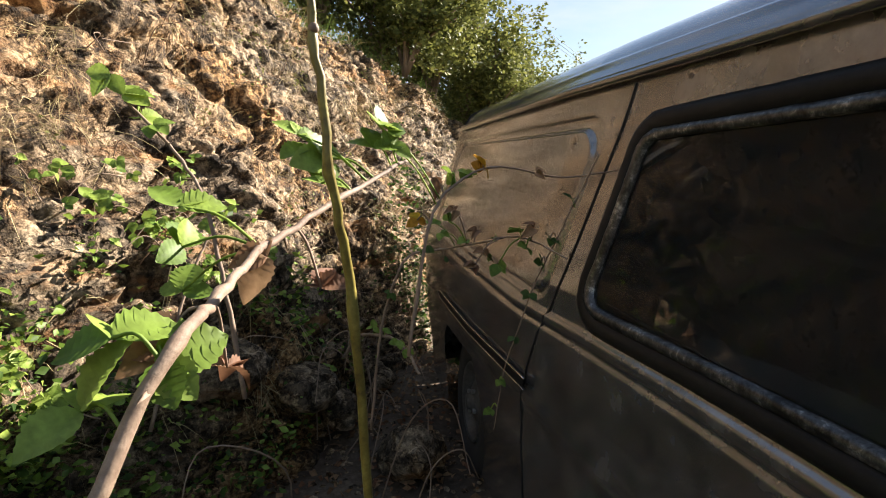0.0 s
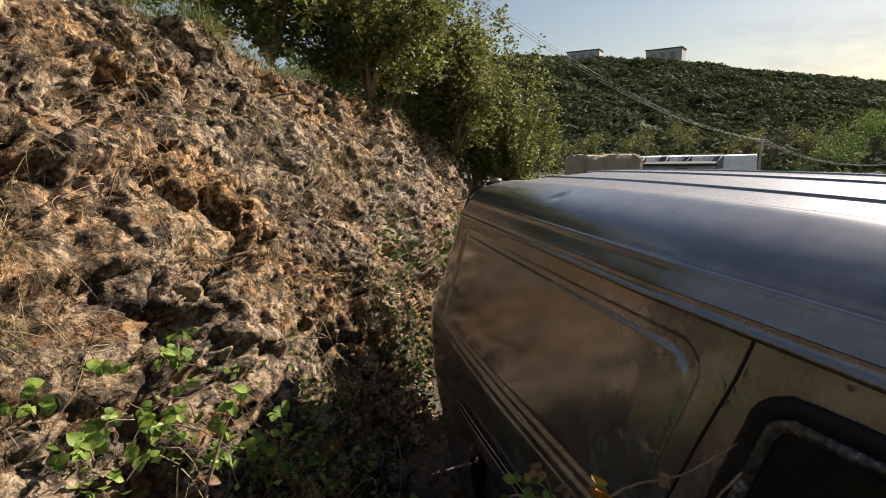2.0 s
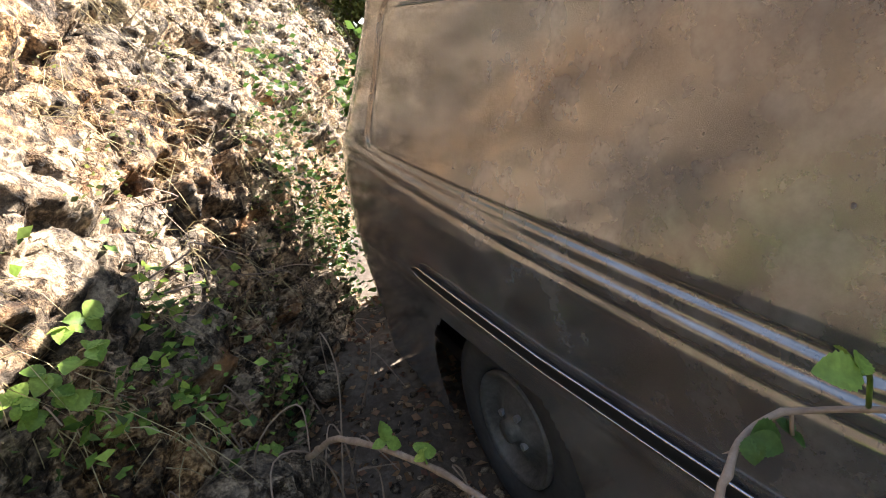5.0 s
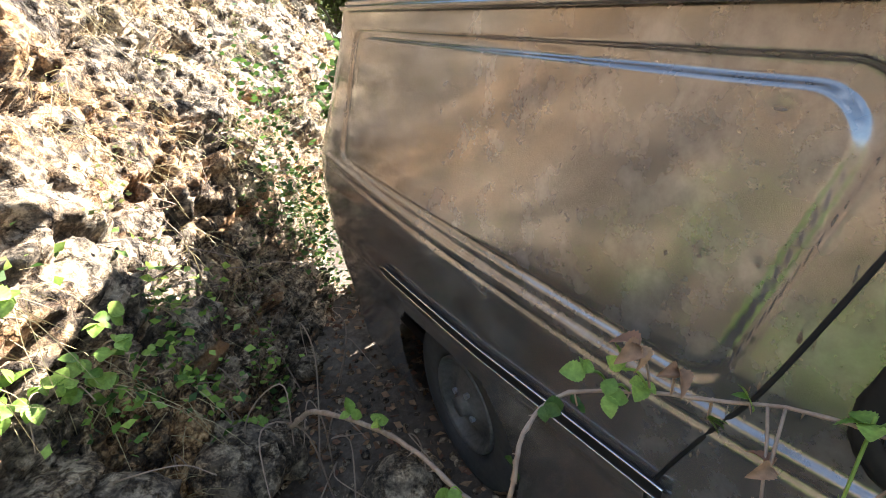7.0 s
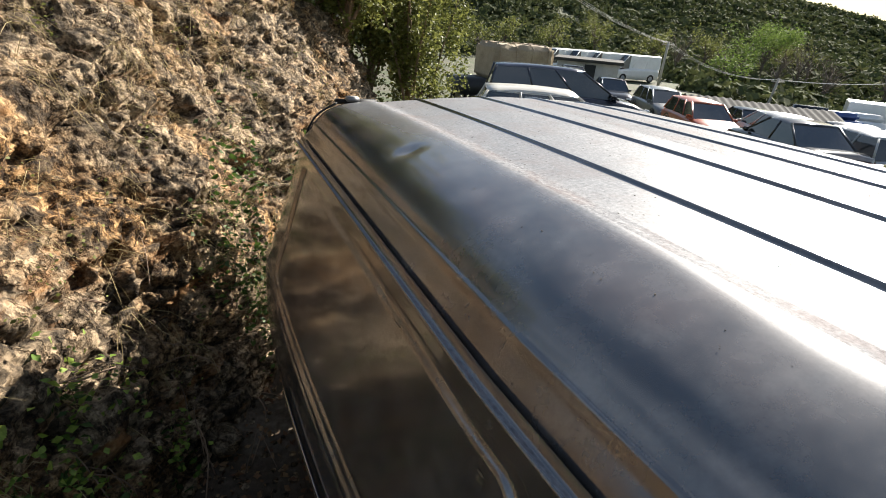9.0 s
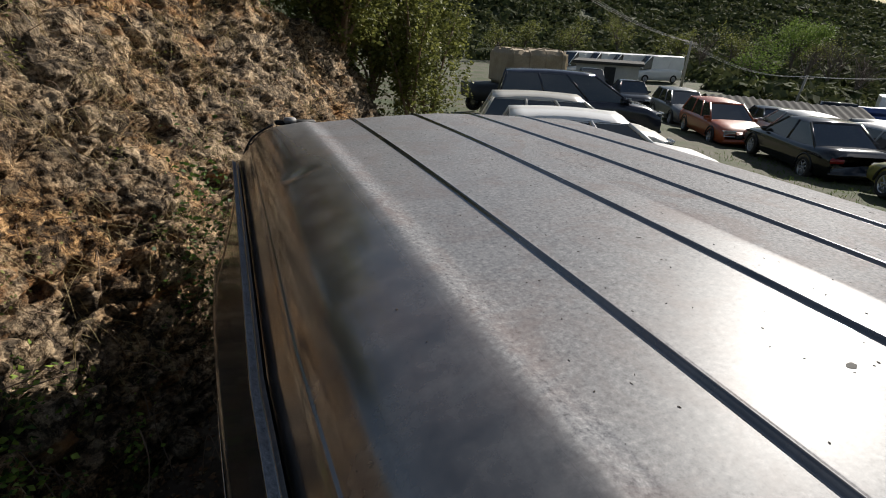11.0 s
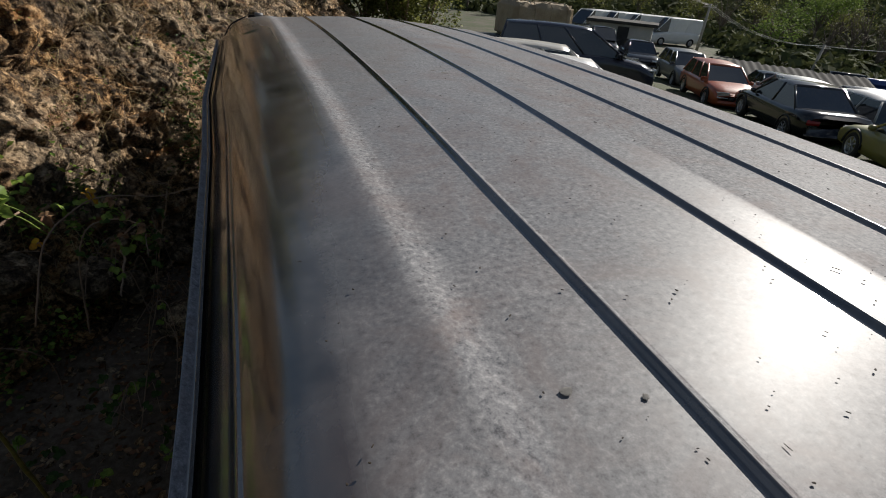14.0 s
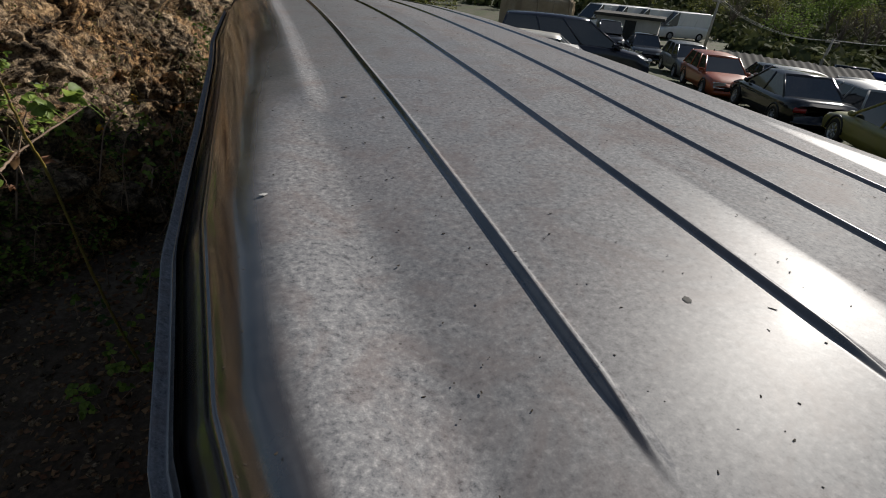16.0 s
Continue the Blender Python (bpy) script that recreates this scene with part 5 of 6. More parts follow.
def on_cliff(u, v):
    nu, nv = CLIFF.shape[:2]
    i, j = min(nu - 2, max(1, int(u * nu))), min(nv - 2, max(1, int(v * nv)))
    p = CLIFF[i, j]
    n = np.cross(CLIFF[i + 1, j] - CLIFF[i - 1, j], CLIFF[i, j + 1] - CLIFF[i, j - 1])
    n = n / (np.linalg.norm(n) + 1e-9)
    if n[2] < -0.2 or n @ np.array([0.8, -0.4, 0.3]) < 0:
        n = -n
    return p, n


FLAT = CLIFF.reshape(-1, 3)
COARSE = FLAT[(FLAT[:, 2] < 1.8) & (FLAT[:, 1] < 3.6) & (FLAT[:, 1] > -0.5)][::5]


def cliff_near(x, y, z):
    k = np.argmin(((COARSE - np.array((x, y, z))) ** 2).sum(1))
    return COARSE[k]


# leafy bramble runners over the foot of the rock, in counted sprigs
def sprig(at, n, kind="green", size=0.8):
    base = Vector(at)
    s = thing("bramble_sprig", "low bramble sprig with bright toothed leaves" if kind == "green" else "low bramble sprig with dull dark leaves", "bramble", Matrix.Translation(base), "bramble sprigs")
    a = rnd.uniform(0, 6.28)
    L = rnd.uniform(0.10, 0.22)
    pts = [(0, 0, -0.02), (math.cos(a) * L * 0.5, math.sin(a) * L * 0.5, L * 0.35), (math.cos(a) * L, math.sin(a) * L, L * rnd.uniform(0.1, 0.5))]
    line = spline(pts, 10)
    part("stem", tube_mesh("stem", line, 0.0018, 4), TWIG, s)
    for k in range(n):
        p = Vector(line[rnd.randrange(3, 10)]) + Vector((rnd.gauss(0, 0.03), rnd.gauss(0, 0.03), abs(rnd.gauss(0, 0.02))))
        trefoil(s, (0, 0, 0), p, kind, size * rnd.uniform(0.7, 1.2), False, True)


for _ in range(80):
    y = rnd.uniform(0.5, 1.6)
    x = np.interp(y, (0.9, 1.7, 2.4, 2.7), (-1.75, -1.25, -0.92, -0.80)) + rnd.uniform(-0.1, 0.25)
    p = cliff_near(x, y, rnd.uniform(0.55, 1.2))
    sprig((p[0] + 0.05, p[1] - 0.03, p[2] + 0.03), 5)
for _ in range(22):
    y = rnd.uniform(0.5, 1.6)
    x = rnd.uniform(-0.75, -0.2)
    sprig((x, y, ground_height(np.array([x]), np.array([y]))[0] + 0.05), 3, "dark" if rnd.random() < 0.5 else "green", 0.7)

for x, y, z in ((-1.32, 1.90, 1.44), (-1.26, 1.92, 1.36), (-1.20, 2.04, 1.29), (-1.05, 1.99, 1.27), (-0.97, 2.14, 1.27), (-0.85, 2.29, 1.14), (-0.93, 2.14, 1.12), (-1.06, 2.20, 1.50), (-1.12, 2.17, 1.44), (-0.90, 2.27, 1.08), (-0.84, 2.29, 1.06), (-0.79, 2.43, 0.97), (-0.96, 2.17, 1.15), (-0.95, 2.10, 1.10), (-1.35, 1.86, 1.45), (-1.25, 1.93, 1.36), (-1.16, 2.08, 1.28), (-0.57, 2.48, 0.63)):
    sprig((x, y, z - 0.02), 5, "green", 0.75)


def leaf_stuff(name, label, points, mat, lo, hi, parent=None, flat=0.5, drift=1.0):
    """Many small leaves in one mesh, each a bent four-cornered blade with its own turn."""
    pts = np.asarray(points, float)
    n = len(pts)
    g = np.random.default_rng(len(name) * 31 + n)
    a = g.uniform(0, 2 * np.pi, n)
    d = np.stack([np.cos(a), np.sin(a), g.uniform(-flat, flat, n)], 1)
    d /= np.linalg.norm(d, axis=1)[:, None]
    s = np.cross(d, g.normal(0, 1, (n, 3)))
    s /= np.linalg.norm(s, axis=1)[:, None] + 1e-9
    k = np.cross(d, s)
    L = g.uniform(lo, hi, n)[:, None]
    v = np.stack([pts, pts + d * L * 0.5 + s * L * 0.32 + k * L * 0.06, pts + d * L - k * L * 0.12, pts + d * L * 0.5 - s * L * 0.32 + k * L * 0.06], 1).reshape(-1, 3)
    i = np.arange(n) * 4
    f = np.concatenate([np.stack([i, i + 1, i + 2], 1), np.stack([i, i + 2, i + 3], 1)])
    me = from_arrays(name, v, f)
    ob = part(name, me, mat, parent)
    return ob


def blade_stuff(name, label, category, points, dirs, lengths, mat, width=0.004, droop=0.4):
    """Grass and stalks: three-jointed blades in one mesh."""
    pts, dirs = np.asarray(points, float), np.asarray(dirs, float)
    n = len(pts)
    g = np.random.default_rng(n)
    dirs = dirs / (np.linalg.norm(dirs, axis=1)[:, None] + 1e-9)
    L = np.asarray(lengths)[:, None]
    side = np.cross(dirs, g.normal(0, 1, (n, 3)))
    side /= np.linalg.norm(side, axis=1)[:, None] + 1e-9
    down = np.array([0, 0, -1.0])
    bend = g.normal(0, 0.18, (n, 3))
    rows = []
    for t, w in ((0, 1.0), (0.4, 0.9), (0.75, 0.6), (1.0, 0.1)):
        c = pts + dirs * L * t + down * L * droop * t * t + bend * L * t * t
        rows += [c - side * width * w, c + side * width * w]
    v = np.stack(rows, 1).reshape(-1, 3)
    i = np.arange(n) * 8
    f = np.concatenate([np.stack([i + 2 * k, i + 2 * k + 1, i + 2 * k + 3, i + 2 * k + 2], 1) for k in range(3)])
    ob = part(name, from_arrays(name, v, f), mat)
    return tagged(ob, label, category, kind="stuff")


G = np.random.default_rng(11)


def scatter_cliff(n, test):
    q = G.integers(0, len(FLAT), n * 12)
    p = FLAT[q]
    p = p[test(p)]
    return p[:n]


# dry grass and stalks hanging on the rock in tufts
tufts = scatter_cliff(230, lambda p: (p[:, 2] > 0.7) & (p[:, 2] < 3.0) & (p[:, 1] > 1.2) & (p[:, 1] < 7.5))
tp, td, tl = [], [], []
for c0 in tufts:
    k = int(G.integers(8, 34))
    o = G.normal(0, 0.035, (k, 3))
    tp.append(c0 + o + np.array([0.02, -0.02, 0.0]))
    td.append(np.array([0.45, -0.45, 0.15]) + G.normal(0, 0.55, (k, 3)))
    tl.append(G.uniform(0.05, 0.22, k))
blade_stuff("dry_grass", "straw-coloured dry grass and stalks hanging on the rock", "grass", np.concatenate(tp), np.concatenate(td), np.concatenate(tl), STRAW, 0.0013, 0.7)
tufts = scatter_cliff(90, lambda p: (p[:, 2] > 0.6) & (p[:, 2] < 2.9) & (p[:, 1] > 1.4) & (p[:, 1] < 7))
lp = np.concatenate([c0 + G.normal(0, 0.035, (int(G.integers(6, 26)), 3)) + np.array([0.03, -0.03, 0.02]) for c0 in tufts])
tagged(leaf_stuff("rock_plants", "", lp, BUSHLEAF, 0.010, 0.024), "small green weeds rooted in the rock", "weeds", kind="stuff")
# ivy and weeds close behind the van's rear corner
lp = np.concatenate([np.array([-0.12, 3.72, 1.35]) + G.normal(0, 1, (260, 3)) * np.array([0.09, 0.10, 0.20]), np.array([-0.22, 3.6, 0.95]) + G.normal(0, 1, (160, 3)) * np.array([0.10, 0.10, 0.12]), np.array([-0.02, 3.75, 0.62]) + G.normal(0, 1, (900, 3)) * np.array([0.10, 0.12, 0.24])])
tagged(leaf_stuff("ivy", "", lp, DARKGREEN, 0.02, 0.045), "dark green ivy on the rock behind the van", "ivy", kind="stuff")
# thick growth at the foot of the rock beside the path
m = 18000
foot = COARSE[(COARSE[:, 2] < 1.35) & (COARSE[:, 2] > 0.35) & (COARSE[:, 1] < 3.0) & (COARSE[:, 1] > 0.1)]
foot = foot[G.random(len(foot)) < np.interp(foot[:, 1], (0.1, 1.35, 1.7, 2.2, 3.0), (1.0, 0.8, 0.12, 0.04, 0.02)) * np.interp(foot[:, 2], (0.4, 0.9, 1.35), (1.0, 0.8, 0.15))]
clump = foot[G.integers(0, len(foot), 1500)]
lp = clump[G.integers(0, 1500, m)] + G.normal(0, 0.045, (m, 3)) + np.array([0.06, -0.04, 0.03])
keep = lp[:, 2] > 0.2
half = G.random(len(lp)) < 0.62
tagged(leaf_stuff("undergrowth", "", lp[keep & half], GREEN, 0.014, 0.042), "tangle of small bright leaves on the slope", "undergrowth", kind="stuff")
tagged(leaf_stuff("old_undergrowth", "", lp[keep & ~half], DARKGREEN, 0.014, 0.042), "tangle of dark old leaves on the slope", "undergrowth", kind="stuff")
# leaf litter, gravel and twigs in the gap
m = 2600
lx = G.uniform(-1.3, 0.25, m)
ly = G.uniform(-0.4, 3.7, m)
lz = ground_height(lx, ly) + 0.012
tagged(leaf_stuff("leaf_litter", "", np.stack([lx, ly, lz], 1), DEADLEAF, 0.018, 0.05, flat=0.15), "brown fallen leaves on the stony ground", "leaf litter", kind="stuff")


def stones(name, label, pts, lo, hi, mat, seed):
    g = np.random.default_rng(seed)
    b = bmesh.new()
    bmesh.ops.create_icosphere(b, subdivisions=1, radius=1.0)
    bv = np.array([v.co for v in b.verts])
    bf = np.array([[v.index for v in f.verts] for f in b.faces])
    b.free()
    vs, fs = [], []
    for k, p in enumerate(pts):
        s = g.uniform(lo, hi) * np.array([g.uniform(0.7, 1.3), g.uniform(0.7, 1.3), g.uniform(0.45, 0.8)])
        a = g.uniform(0, 6.28)
        R = np.array([[math.cos(a), -math.sin(a), 0], [math.sin(a), math.cos(a), 0], [0, 0, 1]])
        vs.append((bv * (1 + g.normal(0, 0.16, (len(bv), 1))) * s) @ R.T + p)
        fs.append(bf + k * len(bv))
    ob = part(name, from_arrays(name, np.concatenate(vs), np.concatenate(fs)), mat, smooth=False)
    return tagged(ob, label, "gravel", kind="stuff")


m = 1500
sx, sy = G.uniform(-1.2, 0.3, m), G.uniform(0.2, 3.8, m)
stones("gravel", "pale limestone chips strewn in the gap", np.stack([sx, sy, ground_height(sx, sy)], 1), 0.006, 0.022, STONE, 3)


def boulder(at, size, seed, label):
    g = np.random.default_rng(seed)
    b = bmesh.new()
    bmesh.ops.create_icosphere(b, subdivisions=4, radius=1.0)
    v = np.array([q.co for q in b.verts])
    d1, d2, c, _ = cells(v + seed, 1.6, seed)
    r = 1 + 0.35 * (c - 0.5) + 0.25 * (fractal(v + seed, 2.2, 4, 0.6, seed) - 0.5)
    for q, k in zip(b.verts, r):
        q.co = Vector((q.co.x * k * size[0], q.co.y * k * size[1], q.co.z * k * size[2]))
    ob = part("boulder", b, STONE)
    ob.location = at
    ob.rotation_euler = (g.uniform(-0.4, 0.4), g.uniform(-0.4, 0.4), g.uniform(0, 6))
    tagged(ob, label, "rock", "boulders at the foot of the rock")


for at, s, k, lb in (((-0.66, 2.35, 0.62), (0.16, 0.13, 0.09), 2, "grey slab of limestone fallen at the rock's foot"), ((-0.52, 2.55, 0.42), (0.13, 0.10, 0.08), 3, "angular limestone block on the gravel"), ((-0.72, 2.7, 0.85), (0.15, 0.12, 0.13), 5, "pitted limestone block under the face"), ((-0.30, 3.05, 0.36), (0.09, 0.07, 0.06), 6, "small limestone block by the wheel"), ((-0.22, 2.2, 0.38), (0.15, 0.12, 0.11), 8, "dark stone lying beside the wheel"), ((-0.95, 2.1, 0.80), (0.18, 0.15, 0.12), 9, "rough limestone block among the brambles")):
    boulder(at, s, k, lb)

# loose dry stems looping through the gap
for k in range(26):
    y0 = rnd.uniform(1.4, 3.1)
    x0 = rnd.uniform(-0.75, -0.15)
    z0 = float(ground_height(np.array([x0]), np.array([y0]))[0])
    pts = [(x0, y0, z0)]
    dx, dy = rnd.uniform(-0.3, 0.3), rnd.uniform(-0.45, 0.25)
    h = rnd.uniform(0.15, 0.6)
    for t in (0.35, 0.7, 1.0):
        pts.append((x0 + dx * t + rnd.gauss(0, 0.03), y0 + dy * t + rnd.gauss(0, 0.03), z0 + h * math.sin(math.pi * t * 0.75) + 0.02))
    s = part("dry_stem", tube_mesh("dry_stem", spline(pts, 18), [0.0032 - 0.0018 * i / 18 for i in range(18)], 5), TWIG)
    tagged(s, "thin dry stem arching out of the gravel", "twig", "dry stems")


# shrubs along the brow of the cutting
def shrub(at, size, leaves, seed, label, mat=BUSHLEAF, leaf=(0.04, 0.085)):
    g = np.random.default_rng(seed)
    t = thing("shrub", label, "shrub", Matrix.Translation(at), "shrubs on the brow")
    tips = []
    for k in range(9):
        a = g.uniform(0, 6.28)
        r = g.uniform(0.15, 0.9)
        tip = np.array([math.cos(a) * r * size[0], math.sin(a) * r * size[1], size[2] * g.uniform(0.55, 1.0) * (1.1 - 0.4 * r)])
        mid = tip * np.array([0.35, 0.35, 0.5]) + g.normal(0, 0.05, 3)
        line = spline([(0, 0, -0.15), mid, tip], 10)
        part("branch", tube_mesh("branch", line, [0.03 * (1 - 0.85 * i / 10) for i in range(10)], 5), BARK, t)
        tips += [np.array(line[i]) for i in (4, 5, 6, 7, 8, 9)]
    tips = np.array(tips)
    leaves = int(leaves * 1.9)
    cl = tips[g.integers(0, len(tips), 130)] * np.array([1.05, 1.05, 0.95]) + g.normal(0, 0.20, (130, 3)) * np.array(size)
    p = cl[g.integers(0, 130, leaves)] + g.normal(0, 0.062, (leaves, 3)) * np.array(size)
    p = p[p[:, 2] > -0.1]
    leaf_stuff("crown", "", p, mat, leaf[0], leaf[1], t, 0.8)


BROW = [((-1.9, 5.3, 3.25), (0.9, 0.9, 0.9), 2200), ((-0.9, 6.3, 3.05), (1.0, 1.0, 1.3), 3400), ((-0.2, 7.0, 2.8), (0.9, 0.9, 1.5), 3600), ((0.6, 7.8, 2.55), (1.0, 1.0, 1.7), 4200), ((1.3, 8.7, 2.35), (1.0, 1.1, 1.8), 4600), ((1.95, 9.5, 2.0), (0.95, 1.0, 1.8), 4600), ((2.3, 9.6, 1.2), (0.7, 0.7, 1.5), 3000), ((0.6, 9.8, 2.7), (1.4, 1.2, 2.2), 3600), ((-1.6, 8.0, 3.4), (1.5, 1.5, 1.8), 3200), ((2.9, 9.3, 0.6), (0.9, 0.9, 2.7), 4800), ((3.5, 10.2, 0.3), (0.9, 0.9, 2.9), 4200), ((1.6, 8.4, 2.1), (0.9, 0.9, 1.5), 3600), ((0.1, 6.6, 2.75), (0.8, 0.8, 1.1), 3000), ((2.6, 10.6, 1.6), (1.2, 1.2, 2.6), 4200)]
for k, (at, s, n) in enumerate(BROW):
    shrub(at, s, n, 100 + k, "small-leaved green shrub on the edge of the cutting")
# grass fringe over the brow
brow = CLIFF[:, int(CLIFF.shape[1] * 0.80):int(CLIFF.shape[1] * 0.93)].reshape(-1, 3)
brow = brow[(brow[:, 1] > 2.5) & (brow[:, 1] < 10.5)]
q = brow[G.integers(0, len(brow), 9000)] + G.normal(0, 0.03, (9000, 3))
blade_stuff("bank_grass", "rough green and yellow grass along the brow", "grass", q, np.array([0.15, -0.15, 0.9]) + G.normal(0, 0.3, (9000, 3)), G.uniform(0.06, 0.26, 9000), GRASS, 0.0028, 0.35)
q = brow[G.integers(0, len(brow), 3500)]
blade_stuff("bank_straw", "dead straw among the bank grass", "grass", q, np.array([0.2, -0.2, 0.8]) + G.normal(0, 0.4, (3500, 3)), G.uniform(0.06, 0.3, 3500), STRAW, 0.002, 0.5)


# far scrub: clumped bushes over the hillside, and the trees at its foot
def far_scrub():
    """Round bushes packed over the hillside, each a dome of leafy sprays with gaps."""
    g = np.random.default_rng(5)
    n = 12500
    az = np.radians(g.uniform(10, 80, n))
    r = np.sqrt(g.uniform(50 ** 2, 262 ** 2, n))
    keep = r > np.interp(np.degrees(az), (10, 44, 48, 80), (78, 72, 52, 50))
    az, r = az[keep], r[keep]
    n = len(r)
    x, y = r * np.sin(az), r * np.cos(az)
    z = ground_height(x, y)
    size = g.uniform(0.7, 2.3, n) * np.where(r > 150, 1.25, 1.0)
    m = 46
    d = g.normal(0, 1, (n, m, 3))
    d /= np.linalg.norm(d, axis=2)[:, :, None]
    d[:, :, 2] = np.abs(d[:, :, 2])
    p = np.stack([x, y, z], 1)[:, None, :] + d * (size[:, None] * g.uniform(0.72, 1.0, (n, m)))[:, :, None] * np.array([1, 1, 0.75])
    p, d, sz = p.reshape(-1, 3), d.reshape(-1, 3), np.repeat(size, m)
    # each spray lies about square to the way out of its bush
    a = np.cross(d, g.normal(0, 1, d.shape))
    a /= np.linalg.norm(a, axis=1)[:, None]
    b = np.cross(d, a) + 0.5 * g.normal(0, 1, d.shape)
    L = (sz * g.uniform(0.13, 0.27, len(sz)))[:, None]
    v = np.stack([p - a * L, p + b * L * 0.8 + d * L * 0.3, p + a * L, p - b * L * 0.8 - d * L * 0.2], 1).reshape(-1, 3)
    i = np.arange(len(p)) * 4
    f = np.concatenate([np.stack([i, i + 1, i + 2], 1), np.stack([i, i + 2, i + 3], 1)])
    ob = part("hillside_scrub", from_arrays("hillside_scrub", v, f), SCRUB, smooth=False)
    tagged(ob, "dense dark green scrub covering the far hillside", "scrub", kind="stuff")


far_scrub()


def tree(x, y, h, w, label, mat, leaves, seed, bare=False):
    g = np.random.default_rng(seed)
    z = float(ground_height(np.array([x]), np.array([y]))[0])
    t = thing("tree", label, "tree", Matrix.Translation((x, y, z)), "trees at the foot of the hill")
    part("trunk", tube_mesh("trunk", [(0, 0, -0.2), (0.05, 0, h * 0.25), (0.0, 0.08, h * 0.5)], [0.16, 0.13, 0.09], 8), POLEBARK, t)
    tips = []
    for k in range(14):
        a = g.uniform(0, 6.28)
        r = w * g.uniform(0.3, 1.0)
        tip = np.array([math.cos(a) * r, math.sin(a) * r, h * g.uniform(0.55, 1.0) - 0.25 * r])
        line = spline([(0, 0, h * g.uniform(0.2, 0.45)), tip * np.array([0.45, 0.45, 0.75]), tip], 8)
        part("limb", tube_mesh("limb", line, [0.06 * (1 - 0.85 * i / 8) for i in range(8)], 5), POLEBARK, t)
        tips += [np.array(line[i]) for i in (4, 5, 6, 7)]
    tips = np.array(tips)
    cl = tips[g.integers(0, len(tips), 80)] + g.normal(0, 0.12 * w, (80, 3))
    p = cl[g.integers(0, 80, leaves)] + g.normal(0, 0.10 * w, (leaves, 3))
    leaf_stuff("crown", "", p, mat, 0.12 if not bare else 0.05, 0.28 if not bare else 0.12, t, 0.8)


POLEBARK = speckled("tree_bark", [(0.3, (0.07, 0.055, 0.045)), (0.7, (0.18, 0.15, 0.12))], 3, 0.9, 20, 0.5, 0.02)
LIME = leafy("spring_leaf", (0.10, 0.16, 0.03), (0.24, 0.32, 0.08), 0.7, 0.3)
BROWNTWIG = leafy("bare_twigs", (0.08, 0.06, 0.05), (0.17, 0.14, 0.11), 0.9, 0.1)
tree(62.5, 47.5, 8.2, 4.2, "round tree in pale spring green", LIME, 5200, 1)
tree(49, 41, 4.0, 2.2, "yellow-green young tree behind the shed", LIME, 1200, 2)
for k, (x, y) in enumerate([(52, 44), (55, 40), (60, 41), (64, 40), (48, 47), (66, 44), (57, 36), (62, 33)]):
    tree(x, y, 4.5 + (k % 3) * 0.6, 2.2, "bare grey-brown tree with fine twigs", BROWNTWIG, 900, 10 + k, True)
for k, (x, y) in enumerate([(33, 66), (38, 68), (44, 66), (50, 64), (55, 58), (60, 54), (70, 50), (28, 70), (22, 72), (16, 74)]):
    tree(x, y, 4.5 + (k % 4) * 0.5, 2.8, "dark green oak at the edge of the yard", BUSHLEAF, 1500, 30 + k)
# grass along the yard
gx = G.uniform(2.3, 22, 16000)
gy = G.uniform(1, 24, 16000)
keep = fractal(np.stack([gx, gy, 0 * gx], 1), 0.35, 3, 0.5, 77) > 0.5
gx, gy = gx[keep], gy[keep]
gp = np.stack([gx, gy, ground_height(gx, gy)], 1)
blade_stuff("yard_grass", "short green grass between the parked cars", "grass", gp, np.array([0, 0, 1.0]) + G.normal(0, 0.35, gp.shape), G.uniform(0.05, 0.16, len(gp)), GRASS, 0.008, 0.3)


# rubbish behind the door window
def foil():
    g = np.random.default_rng(9)
    n = 46
    a, b = np.meshgrid(np.linspace(0, 1, n), np.linspace(0, 1, n), indexing="ij")
    y, z = 0.45 + 0.62 * a.ravel(), 1.05 + 0.21 * b.ravel()
    p = np.stack([0 * y, y, z], 1)
    d1, d2, c, _ = cells(p, 9.0, 3)
    x = 0.10 + 0.10 * (b.ravel()) + 0.09 * (c - 0.5) * (d2 - d1) + 0.07 * (fractal(p, 5, 4, 0.6, 4) - 0.5)
    me = from_arrays("crumpled_sheet", np.stack([x, y, z], 1), grid_faces(n, n))
    ob = part("crumpled_sheet", me, FOIL, smooth=False)
    mod = ob.modifiers.new("thickness", "SOLIDIFY")
    mod.thickness = 0.002
    tagged(ob, "crumpled silvery plastic sheet heaped inside the van door", "plastic sheet")


FOIL = speckled("silver_plastic", [(0.3, (0.3, 0.3, 0.31)), (0.7, (0.6, 0.6, 0.6))], 8, 0.25, 50, 0.1, 0.002, 0.5)
foil()
part("parcel_shelf", boxed(0.06, 0.50, 0.40, 1.12, 1.00, 1.05, 0.01), RUBBER, van, "dark shelf inside the door")
van.children[-1].location = -Vector((XC, 1.0, 0.30))


# ---- on and around the van ----
def roof_z(x, y):
    """Height of the van's roof skin between its ribs."""
    m = np.where(x <= XC, x, 2 * XC - x)
    return np.interp(m, ROOF_X, ROOF_Z) + roof_bow(y) * smooth01((m - 0.10) / 0.30)


